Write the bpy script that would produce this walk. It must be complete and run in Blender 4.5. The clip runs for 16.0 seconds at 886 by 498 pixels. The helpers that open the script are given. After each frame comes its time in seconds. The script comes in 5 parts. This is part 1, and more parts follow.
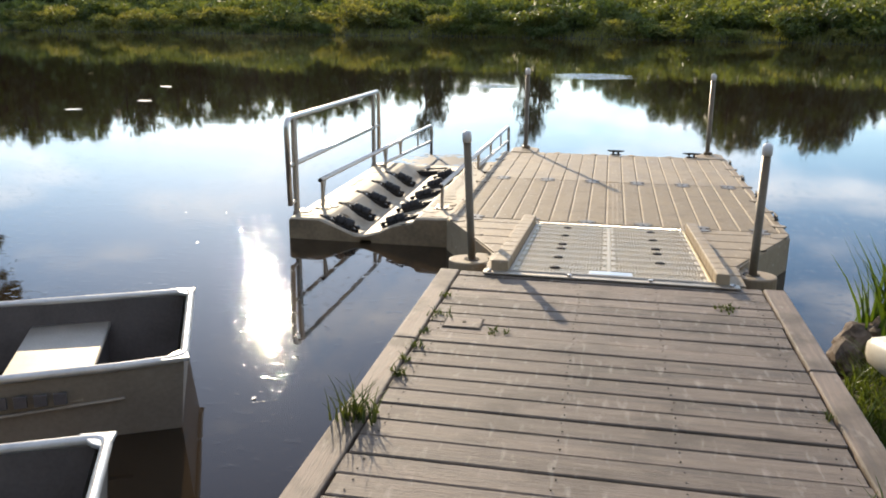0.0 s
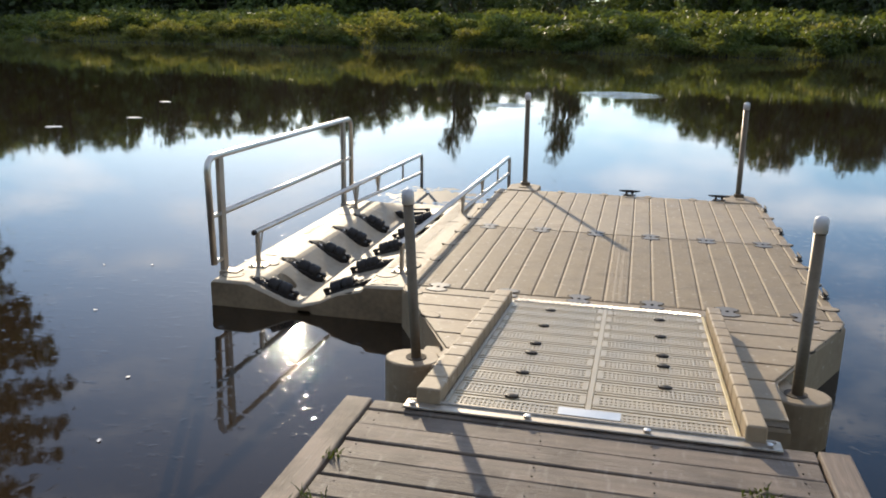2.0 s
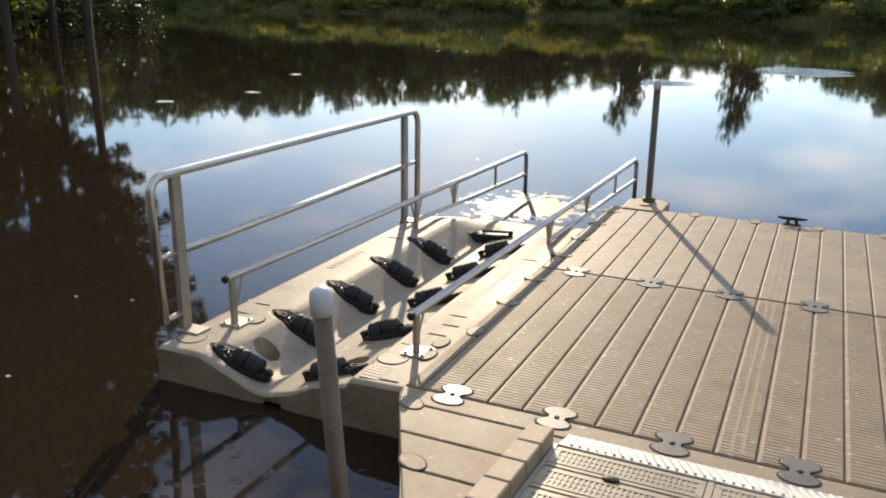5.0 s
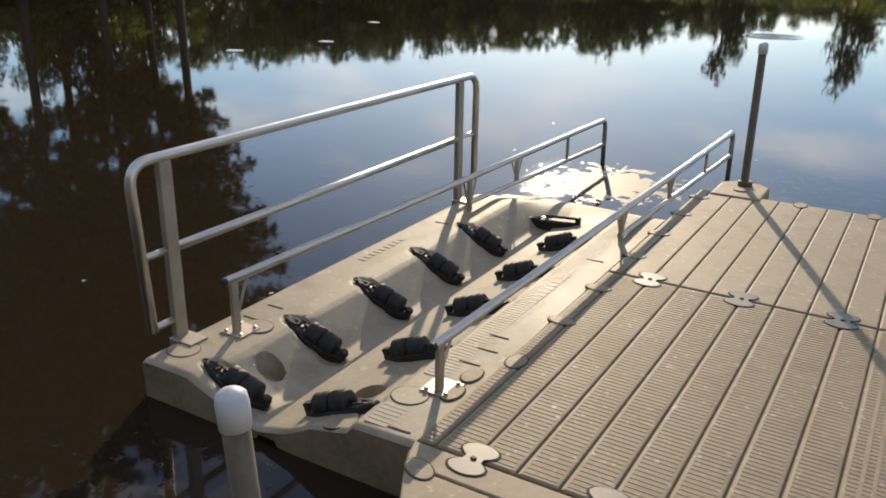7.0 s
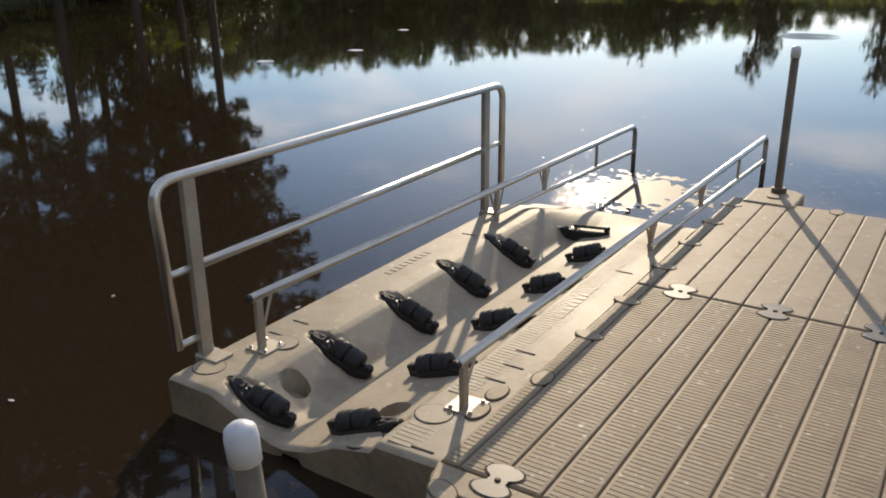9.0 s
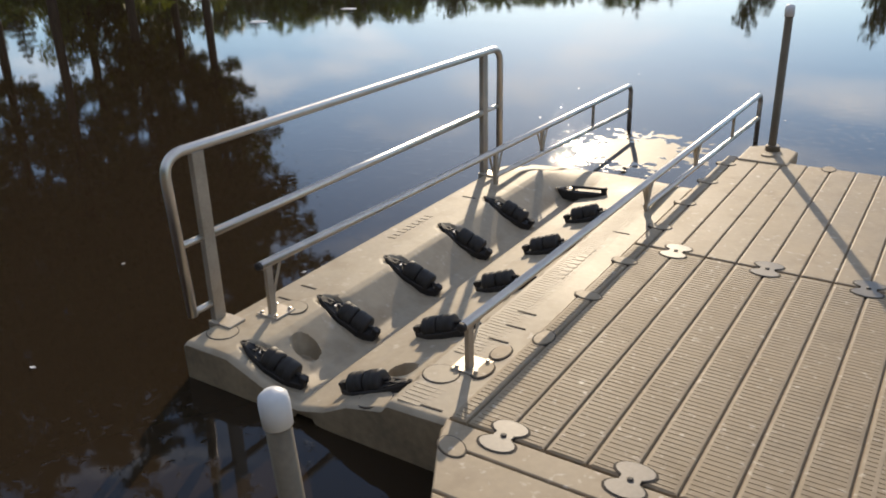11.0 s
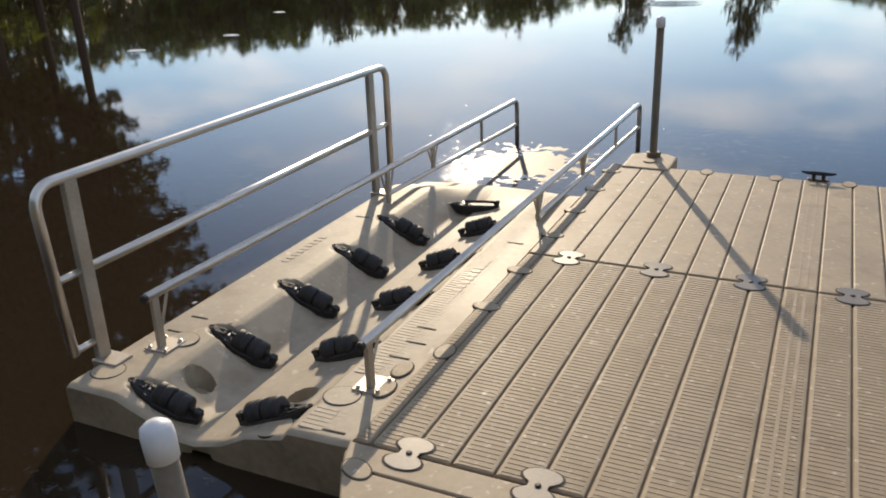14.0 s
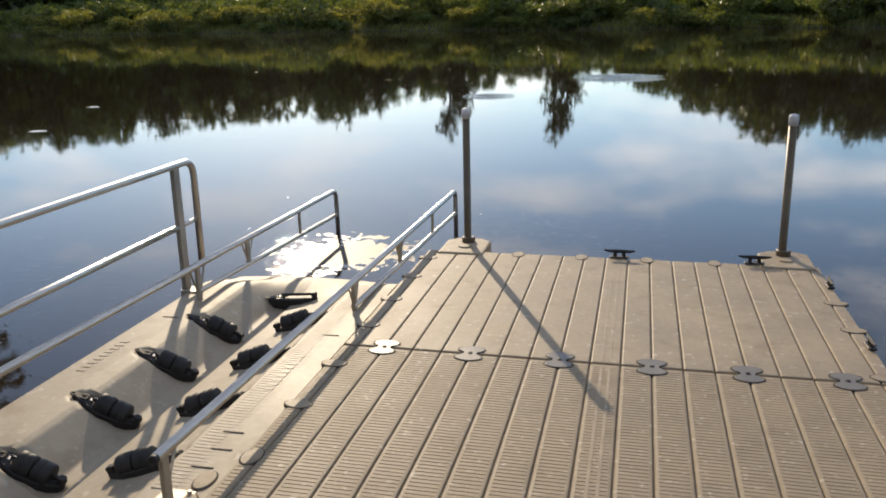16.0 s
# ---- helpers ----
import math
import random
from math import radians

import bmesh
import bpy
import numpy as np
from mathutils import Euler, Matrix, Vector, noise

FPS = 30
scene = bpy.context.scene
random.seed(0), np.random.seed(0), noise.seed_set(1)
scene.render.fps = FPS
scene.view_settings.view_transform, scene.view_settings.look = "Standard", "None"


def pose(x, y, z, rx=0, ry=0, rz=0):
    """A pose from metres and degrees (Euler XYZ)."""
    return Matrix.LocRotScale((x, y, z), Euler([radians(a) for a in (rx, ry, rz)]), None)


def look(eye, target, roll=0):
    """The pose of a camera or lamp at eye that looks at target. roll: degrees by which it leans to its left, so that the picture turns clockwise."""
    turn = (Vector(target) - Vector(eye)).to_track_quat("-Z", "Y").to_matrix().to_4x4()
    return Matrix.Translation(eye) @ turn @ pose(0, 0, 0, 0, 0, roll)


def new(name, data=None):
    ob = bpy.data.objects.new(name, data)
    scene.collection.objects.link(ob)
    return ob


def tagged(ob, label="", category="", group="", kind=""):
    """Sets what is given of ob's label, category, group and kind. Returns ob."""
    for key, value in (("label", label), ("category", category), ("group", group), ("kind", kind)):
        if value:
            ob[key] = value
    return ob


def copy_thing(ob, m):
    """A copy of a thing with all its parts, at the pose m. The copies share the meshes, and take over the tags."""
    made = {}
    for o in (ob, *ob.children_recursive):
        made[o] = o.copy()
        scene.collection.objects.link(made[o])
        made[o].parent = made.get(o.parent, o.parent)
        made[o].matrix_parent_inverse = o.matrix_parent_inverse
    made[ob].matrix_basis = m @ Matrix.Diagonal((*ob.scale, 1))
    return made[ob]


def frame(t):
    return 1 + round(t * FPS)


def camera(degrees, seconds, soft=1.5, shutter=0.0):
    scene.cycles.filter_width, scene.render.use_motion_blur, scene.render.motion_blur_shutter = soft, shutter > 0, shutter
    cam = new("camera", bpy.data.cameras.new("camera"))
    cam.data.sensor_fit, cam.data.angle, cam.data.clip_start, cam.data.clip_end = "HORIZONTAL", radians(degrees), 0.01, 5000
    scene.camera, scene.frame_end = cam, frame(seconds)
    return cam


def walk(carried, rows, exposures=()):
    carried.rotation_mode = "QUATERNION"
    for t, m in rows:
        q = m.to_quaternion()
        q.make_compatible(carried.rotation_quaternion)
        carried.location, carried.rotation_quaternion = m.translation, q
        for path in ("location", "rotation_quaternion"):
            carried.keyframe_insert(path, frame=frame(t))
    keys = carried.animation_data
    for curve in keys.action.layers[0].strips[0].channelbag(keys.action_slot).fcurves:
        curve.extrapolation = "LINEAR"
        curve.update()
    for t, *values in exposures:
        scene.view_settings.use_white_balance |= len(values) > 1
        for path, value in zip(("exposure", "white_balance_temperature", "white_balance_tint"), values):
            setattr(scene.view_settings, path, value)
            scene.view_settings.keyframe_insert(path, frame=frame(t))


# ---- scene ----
cam = camera(56.5, 16.0, soft=1.9)
PATH = [
    (0, (1.431, -7.476, 2.135), (1.057, -5.583, 1.607), 0.5),
    (0.5, (1.439, -6.986, 2.121), (1.177, -5.073, 1.6), 0.6),
    (1, (1.499, -6.593, 2.148), (1.181, -4.681, 1.656), 0.6),
    (1.5, (1.575, -6.169, 2.16), (1.189, -4.264, 1.689), 0.9),
    (2, (1.626, -5.688, 2.18), (1.184, -3.803, 1.681), 1.0),
    (2.5, (1.684, -5.239, 2.172), (1.178, -3.376, 1.65), 1.1),
    (3, (1.713, -4.852, 2.186), (1.147, -3.011, 1.646), 1.0),
    (3.5, (1.734, -4.463, 2.185), (1.108, -2.644, 1.638), 1.1),
    (4, (1.75, -4.044, 2.188), (1.066, -2.248, 1.633), 1.0),
    (4.2, (1.741, -3.875, 2.199), (1.036, -2.09, 1.636), 1.1),
    (6.3, (1.602, -2.539, 2.151), (0.667, -0.884, 1.53), 0.7),
    (6.5, (1.567, -2.444, 2.176), (0.624, -0.805, 1.524), 1.0),
    (7, (1.505, -2.338, 2.205), (0.545, -0.727, 1.511), 0.9),
    (7.5, (1.503, -2.289, 2.211), (0.514, -0.7, 1.507), 0.3),
    (8, (1.501, -2.262, 2.211), (0.497, -0.677, 1.519), 0.1),
    (8.5, (1.523, -2.278, 2.243), (0.497, -0.701, 1.562), -0.4),
    (9, (1.511, -2.265, 2.236), (0.481, -0.693, 1.553), -0.5),
    (9.5, (1.504, -2.268, 2.218), (0.476, -0.704, 1.514), -0.5),
    (9.7, (1.514, -2.283, 2.244), (0.483, -0.729, 1.521), -0.9),
    (11.8, (1.543, -2.393, 2.332), (0.595, -0.819, 1.541), -1.0),
    (12, (1.528, -2.354, 2.28), (0.622, -0.749, 1.502), -0.3),
    (12.5, (1.537, -2.349, 2.284), (0.714, -0.693, 1.522), 0.1),
    (13, (1.545, -2.338, 2.272), (0.794, -0.639, 1.529), 0.4),
    (13.5, (1.544, -2.33, 2.266), (0.802, -0.624, 1.531), -0.3),
    (14, (1.544, -2.337, 2.277), (0.746, -0.658, 1.541), -1.9),
    (14.5, (1.554, -2.323, 2.281), (0.76, -0.641, 1.547), -2.5),
    (15, (1.591, -2.313, 2.296), (0.904, -0.569, 1.599), -1.9),
    (15.5, (1.598, -2.305, 2.303), (1.052, -0.487, 1.676), -1.0),
    (16, (1.677, -2.225, 2.264), (1.226, -0.354, 1.721), -1.1),
]
walk(cam, [(t, look(eye, target, roll)) for t, eye, target, roll in PATH],
     [(0.0, 0.8, 6550, 10), (0.7, 0.6, 6500, 10), (1.5, 0.48, 6400, 10), (4.2, 0.54, 6550, 11), (6.5, 0.16, 6600, 11), (9.7, 0.19, 6600, 11), (12.0, 0.34, 6600, 11), (16.0, 0.25, 6600, 11)])

# ---- world, sun ----
WATER = 0.065
SUN_AZ, SUN_EL = 24.0, 19.5      # degrees left of +y, degrees up
sun_way = Vector((-math.sin(radians(SUN_AZ)) * math.cos(radians(SUN_EL)),
                  math.cos(radians(SUN_AZ)) * math.cos(radians(SUN_EL)), math.sin(radians(SUN_EL))))
sun = new("sun", bpy.data.lights.new("sun", "SUN"))
sun.data.energy, sun.data.angle, sun.data.color = 4.0, radians(0.53), (1.0, 0.83, 0.60)
sun.rotation_euler = sun_way.to_track_quat("Z", "Y").to_euler()

world = bpy.data.worlds.new("world")
scene.world = world
world.use_nodes = True
wn, wl = world.node_tree.nodes, world.node_tree.links
wn.clear()
w_out, w_bg = wn.new("ShaderNodeOutputWorld"), wn.new("ShaderNodeBackground")
w_sky = wn.new("ShaderNodeTexSky")
w_sky.sky_type, w_sky.sun_disc = "NISHITA", False
w_sky.sun_elevation, w_sky.sun_rotation = radians(SUN_EL), radians(-SUN_AZ)
w_sky.air_density, w_sky.dust_density, w_sky.ozone_density = 1.0, 0.2, 3.5
w_bg.inputs["Strength"].default_value = 0.15
# thin fair-weather clouds
w_co, w_map = wn.new("ShaderNodeTexCoord"), wn.new("ShaderNodeMapping")
w_map.inputs["Scale"].default_value = (1.0, 1.0, 3.2)
w_noise, w_ramp = wn.new("ShaderNodeTexNoise"), wn.new("ShaderNodeValToRGB")
w_noise.inputs["Scale"].default_value, w_noise.inputs["Detail"].default_value = 4.2, 7.0
w_noise.inputs["Roughness"].default_value = 0.55
w_ramp.color_ramp.elements[0].position, w_ramp.color_ramp.elements[1].position = 0.485, 0.74
w_ramp.color_ramp.elements[0].color = (0.02, 0.02, 0.02, 1)
w_ramp.color_ramp.elements[1].color = (0.75, 0.75, 0.75, 1)
w_mix = wn.new("ShaderNodeMix")
w_mix.data_type = "RGBA"
w_mix.inputs["B"].default_value = (12.5, 12.0, 11.6, 1)
wl.new(w_co.outputs["Generated"], w_map.inputs["Vector"])
wl.new(w_map.outputs["Vector"], w_noise.inputs["Vector"])
wl.new(w_noise.outputs["Fac"], w_ramp.inputs["Fac"])
wl.new(w_ramp.outputs["Color"], w_mix.inputs["Factor"])
wl.new(w_sky.outputs["Color"], w_mix.inputs["A"])
wl.new(w_mix.outputs["Result"], w_bg.inputs["Color"])
wl.new(w_bg.outputs["Background"], w_out.inputs["Surface"])


# ---- materials ----
def material(name, base, rough=0.6, metal=0.0, var=0.2, scale=3.0, fine=60.0, bump=0.15, stretch=(1, 1, 1),
             rnd=0.0, island=0.0, tint=None, through_light=0.0, ior=1.45, grime=None, scuff=None):
    """A surface with two scales of variation, by world position."""
    m = bpy.data.materials.new(name)
    m.use_nodes = True
    n, l = m.node_tree.nodes, m.node_tree.links
    b = n["Principled BSDF"]
    geo, mp = n.new("ShaderNodeNewGeometry"), n.new("ShaderNodeMapping")
    mp.inputs["Scale"].default_value = stretch
    l.new(geo.outputs["Position"], mp.inputs["Vector"])
    big, small = n.new("ShaderNodeTexNoise"), n.new("ShaderNodeTexNoise")
    for t, s, d in ((big, scale, 5.0), (small, fine, 3.0)):
        t.inputs["Scale"].default_value, t.inputs["Detail"].default_value = s, d
        l.new(mp.outputs["Vector"], t.inputs["Vector"])
    add = n.new("ShaderNodeMath")
    add.operation = "MULTIPLY_ADD"
    add.inputs[1].default_value = 0.45
    l.new(small.outputs["Fac"], add.inputs[0])
    l.new(big.outputs["Fac"], add.inputs[2])
    last = add.outputs[0]
    for amount, node, out in ((rnd, "ShaderNodeObjectInfo", "Random"), (island, "ShaderNodeNewGeometry", "Random Per Island")):
        if amount:
            src, mul = n.new(node), n.new("ShaderNodeMath")
            mul.operation = "MULTIPLY_ADD"
            mul.inputs[1].default_value = amount
            l.new(src.outputs[out], mul.inputs[0])
            l.new(last, mul.inputs[2])
            last = mul.outputs[0]
    mid = 0.725 + (rnd + island) / 2
    rng = n.new("ShaderNodeMapRange")
    half = 0.28 + (rnd + island) / 2
    rng.inputs["From Min"].default_value, rng.inputs["From Max"].default_value = mid - half, mid + half
    l.new(last, rng.inputs["Value"])
    mix = n.new("ShaderNodeMix")
    mix.data_type = "RGBA"
    lo = [c * (1 - var) for c in base]
    hi = [min(1.0, c * (1 + var)) for c in base] if tint is None else list(tint)
    mix.inputs["A"].default_value, mix.inputs["B"].default_value = (*lo, 1), (*hi, 1)
    l.new(rng.outputs["Result"], mix.inputs["Factor"])
    for spec in (grime, scuff):
        # patches of dirt, then pale scuffs: colour, scale, stretch, where they begin, strength
        if spec:
            colour, sc, st, edge, most = spec
            m2, t2, r2, x2 = n.new("ShaderNodeMapping"), n.new("ShaderNodeTexNoise"), n.new("ShaderNodeMapRange"), n.new("ShaderNodeMix")
            m2.inputs["Scale"].default_value = st
            t2.inputs["Scale"].default_value, t2.inputs["Detail"].default_value = sc, 6.0
            r2.inputs["From Min"].default_value, r2.inputs["From Max"].default_value = edge, edge + 0.16
            r2.inputs["To Max"].default_value = most
            x2.data_type = "RGBA"
            x2.inputs["B"].default_value = (*colour, 1)
            l.new(geo.outputs["Position"], m2.inputs["Vector"])
            l.new(m2.outputs["Vector"], t2.inputs["Vector"])
            l.new(t2.outputs["Fac"], r2.inputs["Value"])
            l.new(r2.outputs["Result"], x2.inputs["Factor"])
            l.new(mix.outputs["Result"], x2.inputs["A"])
            mix = x2
    l.new(mix.outputs["Result"], b.inputs["Base Color"])
    rr = n.new("ShaderNodeMapRange")
    rr.inputs["To Min"].default_value, rr.inputs["To Max"].default_value = max(0.02, rough - 0.12), min(1.0, rough + 0.12)
    l.new(big.outputs["Fac"], rr.inputs["Value"])
    l.new(rr.outputs["Result"], b.inputs["Roughness"])
    b.inputs["Metallic"].default_value, b.inputs["IOR"].default_value = metal, ior
    if bump:
        bp = n.new("ShaderNodeBump")
        bp.inputs["Strength"].default_value, bp.inputs["Distance"].default_value = bump, 0.004
        l.new(small.outputs["Fac"], bp.inputs["Height"])
        l.new(bp.outputs["Normal"], b.inputs["Normal"])
    if through_light:
        tr, ms = n.new("ShaderNodeBsdfTranslucent"), n.new("ShaderNodeMixShader")
        tone = n.new("ShaderNodeMix")
        tone.data_type, tone.blend_type = "RGBA", "MULTIPLY"
        tone.inputs["Factor"].default_value = 1.0
        tone.inputs["B"].default_value = (1.5, 1.35, 0.5, 1)
        l.new(mix.outputs["Result"], tone.inputs["A"])
        l.new(tone.outputs["Result"], tr.inputs["Color"])
        ms.inputs["Fac"].default_value = through_light
        l.new(b.outputs["BSDF"], ms.inputs[1])
        l.new(tr.outputs["BSDF"], ms.inputs[2])
        l.new(ms.outputs["Shader"], n["Material Output"].inputs["Surface"])
    return m


M_PLASTIC = material("beige_dock_plastic", (0.300, 0.228, 0.141), 0.68, var=0.16, scale=3.5, fine=38, bump=0.15, rnd=0.06,
                     grime=((0.20, 0.145, 0.085), 5.0, (1, 1, 1), 0.54, 0.45), scuff=((0.62, 0.53, 0.41), 26.0, (1, 1, 1), 0.61, 0.8))
M_PLASTIC_SMOOTH = material("beige_moulded_plastic", (0.318, 0.243, 0.153), 0.64, var=0.2, scale=2.5, fine=30, bump=0.08,
                            grime=((0.2, 0.14, 0.08), 6.0, (1, 1, 1), 0.55, 0.5), scuff=((0.6, 0.52, 0.41), 22.0, (1, 1, 1), 0.62, 0.8))
M_LAUNCH = material("matt_beige_launch_plastic", (0.355, 0.29, 0.20), 0.62, var=0.18, scale=1.6, fine=25, bump=0.1,
                    grime=((0.2, 0.145, 0.085), 4.0, (1, 1, 1), 0.54, 0.5), scuff=((0.58, 0.5, 0.4), 16.0, (1, 1, 1), 0.62, 0.7))
# darker than M_LAUNCH: shade painted into the launch's upright sides
M_SKIRT = material("shade_darkened_launch_side", (0.27, 0.20, 0.12), 0.7, var=0.4, scale=3, fine=25, bump=0.15)
M_CONN = material("grey_brown_connector_plastic", (0.16, 0.135, 0.105), 0.45, var=0.2, scale=6, bump=0.1)
M_WEED = material("dull_weed_leaves", (0.06, 0.08, 0.025), 0.55, var=0.45, scale=5, fine=20, bump=0, island=0.5, through_light=0.35)
M_JOINT = material("joint_dirt_and_hole_shade", (0.07, 0.055, 0.04), 0.9, var=0.3)
M_STRIP = material("yellowed_edge_strip", (0.50, 0.40, 0.20), 0.45, var=0.2, scale=5)
M_GROOVE = material("dirty_groove_plastic", (0.15, 0.11, 0.065), 0.8, var=0.4, scale=6)
M_GRATE = material("pale_grating_plastic", (0.42, 0.34, 0.22), 0.36, var=0.16, scale=4, bump=0.08, rnd=0.1)
M_WOOD = material("weathered_deck_wood", (0.17, 0.131, 0.098), 0.7, var=0.6, scale=1.6, fine=9.0, bump=0.8, stretch=(1.2, 22, 22), rnd=0.35,
                  grime=((0.075, 0.058, 0.042), 3.2, (1, 1.6, 1), 0.50, 0.65), scuff=((0.36, 0.32, 0.27), 14.0, (2.2, 0.5, 1), 0.58, 0.42))
M_WOOD_EDGE = material("weathered_edge_wood", (0.21, 0.16, 0.12), 0.72, var=0.45, scale=2.0, fine=9.0, bump=0.5, stretch=(22, 1.2, 22), rnd=0.25,
                       grime=((0.07, 0.055, 0.038), 3.0, (1, 1, 1), 0.46, 0.75), scuff=((0.36, 0.32, 0.26), 16.0, (1.5, 0.6, 1), 0.62, 0.6))
# much darker than the planks; underparts, piles and nail heads use it
M_WOOD_DARK = material("dark_brown_wood", (0.06, 0.05, 0.04), 0.85, var=0.3)
M_ALU = material("brushed_aluminium", (0.64, 0.60, 0.54), 0.34, 1.0, var=0.1, scale=6, fine=120, bump=0.04)
M_ALU_DULL = material("oxidised_aluminium", (0.45, 0.40, 0.33), 0.55, 0.9, var=0.2, scale=5, fine=80, bump=0.06)
M_GALV = material("galvanised_pipe", (0.14, 0.108, 0.07), 0.42, 0.4, var=0.3, scale=5, fine=60, bump=0.08)
M_CAP = material("white_plastic_cap", (0.62, 0.62, 0.62), 0.45, var=0.06, bump=0.03)
M_BLACK = material("black_rubber", (0.022, 0.018, 0.015), 0.6, var=0.3, scale=20, bump=0.06)
M_STEEL = material("bolt_steel", (0.55, 0.52, 0.48), 0.35, 1.0, var=0.15, bump=0.02)
M_BARK = material("pine_bark", (0.055, 0.040, 0.028), 0.9, var=0.4, scale=3, fine=20, bump=0.8, stretch=(3, 3, 0.6))
M_NEEDLE = material("pine_needles", (0.06, 0.072, 0.022), 0.6, var=0.55, scale=0.5, fine=4, bump=0, island=0.6, through_light=0.36)
M_LEAF = material("tree_leaves", (0.075, 0.10, 0.025), 0.55, var=0.5, scale=0.15, fine=2, bump=0, island=0.6, through_light=0.35)
M_LEAF_DARK = material("shaded_spruce_needles", (0.045, 0.055, 0.02), 0.6, var=0.45, scale=0.15, fine=2, bump=0, island=0.5, through_light=0.2)
M_BUSH = material("shrub_leaves", (0.105, 0.13, 0.034), 0.55, var=0.55, scale=0.12, fine=1.5, bump=0, island=0.6, through_light=0.48)
M_GRASS = material("river_grass", (0.16, 0.165, 0.055), 0.6, var=0.5, scale=0.1, fine=1.5, bump=0, island=0.7, through_light=0.55)
M_LAWN = material("lush_bank_grass", (0.085, 0.12, 0.03), 0.5, var=0.6, scale=3, fine=12, bump=0, island=0.8, through_light=0.4)
M_REED = material("iris_leaves", (0.07, 0.12, 0.02), 0.4, var=0.45, scale=2, fine=10, bump=0, island=0.5, through_light=0.45)
M_SOIL = material("grassy_soil", (0.06, 0.058, 0.022), 0.95, var=0.5, scale=0.4, fine=12, bump=0.6)
M_ROCK = material("brown_shore_rock", (0.15, 0.105, 0.07), 0.8, var=0.6, scale=6, fine=40, bump=0.8)
M_BOAT = material("worn_boat_aluminium", (0.30, 0.255, 0.20), 0.5, 0.2, var=0.25, scale=3, fine=40, bump=0.1)
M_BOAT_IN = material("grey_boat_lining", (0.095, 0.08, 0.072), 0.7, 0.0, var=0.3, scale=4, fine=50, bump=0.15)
M_BOAT_RIM = material("bare_boat_rim", (0.62, 0.60, 0.56), 0.38, 0.6, var=0.15, scale=6, bump=0.06)
M_MARK = material("faded_dark_lettering", (0.10, 0.09, 0.09), 0.6, var=0.3)
M_WHITE_HULL = material("weathered_cream_fibreglass", (0.62, 0.56, 0.44), 0.35, var=0.14, scale=5, bump=0.04)


def water_material():
    m = bpy.data.materials.new("dark_river_water")
    m.use_nodes = True
    n, l = m.node_tree.nodes, m.node_tree.links
    b = n["Principled BSDF"]
    b.inputs["Base Color"].default_value = (0.026, 0.0175, 0.010, 1)
    b.inputs["Roughness"].default_value, b.inputs["IOR"].default_value = 0.03, 1.333
    geo = n.new("ShaderNodeNewGeometry")
    out = None
    for scale, stretch, strength, dist in ((0.35, (1, 2.6, 1), 0.018, 0.05), (2.6, (1, 2.2, 1), 0.014, 0.012), (12.0, (1, 1.5, 1), 0.022, 0.005)):
        mp, t, bp = n.new("ShaderNodeMapping"), n.new("ShaderNodeTexNoise"), n.new("ShaderNodeBump")
        mp.inputs["Scale"].default_value = stretch
        t.inputs["Scale"].default_value, t.inputs["Detail"].default_value = scale, 2.0
        bp.inputs["Strength"].default_value, bp.inputs["Distance"].default_value = strength, dist
        l.new(geo.outputs["Position"], mp.inputs["Vector"])
        l.new(mp.outputs["Vector"], t.inputs["Vector"])
        l.new(t.outputs["Fac"], bp.inputs["Height"])
        if out:
            l.new(out, bp.inputs["Normal"])
        out = bp.outputs["Normal"]
    # scattered wavelets close to the dock, which glint in the sun
    wv, wm, wr, wn_, wp, wb = (n.new("ShaderNodeTexNoise"), n.new("ShaderNodeTexNoise"), n.new("ShaderNodeMapRange"), n.new("ShaderNodeVectorMath"), n.new("ShaderNodeMath"), n.new("ShaderNodeBump"))
    near, both = n.new("ShaderNodeMapRange"), n.new("ShaderNodeMath")
    wv.inputs["Scale"].default_value, wm.inputs["Scale"].default_value, wm.inputs["Detail"].default_value = 42.0, 13.0, 3.0
    wr.inputs["From Min"].default_value, wr.inputs["From Max"].default_value = 0.60, 0.76
    wn_.operation, wp.operation, both.operation = "DISTANCE", "MULTIPLY", "MULTIPLY"
    wn_.inputs[1].default_value = (-1.3, 1.5, WATER)
    near.inputs["From Min"].default_value, near.inputs["From Max"].default_value = 8.0, 4.0
    for t in (wv, wm):
        l.new(geo.outputs["Position"], t.inputs["Vector"])
    l.new(geo.outputs["Position"], wn_.inputs[0])
    l.new(wm.outputs["Fac"], wr.inputs["Value"])
    l.new(wn_.outputs["Value"], near.inputs["Value"])
    l.new(wr.outputs["Result"], both.inputs[0])
    l.new(near.outputs["Result"], both.inputs[1])
    l.new(wv.outputs["Fac"], wp.inputs[0])
    l.new(both.outputs[0], wp.inputs[1])
    l.new(wp.outputs[0], wb.inputs["Height"])
    wb.inputs["Strength"].default_value, wb.inputs["Distance"].default_value = 0.4, 0.004
    l.new(out, wb.inputs["Normal"])
    out = wb.outputs["Normal"]
    # a ruffled patch off the launch's low end
    rt, rd, rm, rp, rb = n.new("ShaderNodeTexNoise"), n.new("ShaderNodeVectorMath"), n.new("ShaderNodeMapRange"), n.new("ShaderNodeMath"), n.new("ShaderNodeBump")
    rt.inputs["Scale"].default_value, rt.inputs["Detail"].default_value = 9.0, 4.0
    rd.operation, rp.operation = "DISTANCE", "MULTIPLY"
    rd.inputs[1].default_value = (-1.05, 5.05, WATER)
    rm.inputs["From Min"].default_value, rm.inputs["From Max"].default_value = 1.0, 0.45
    l.new(geo.outputs["Position"], rt.inputs["Vector"])
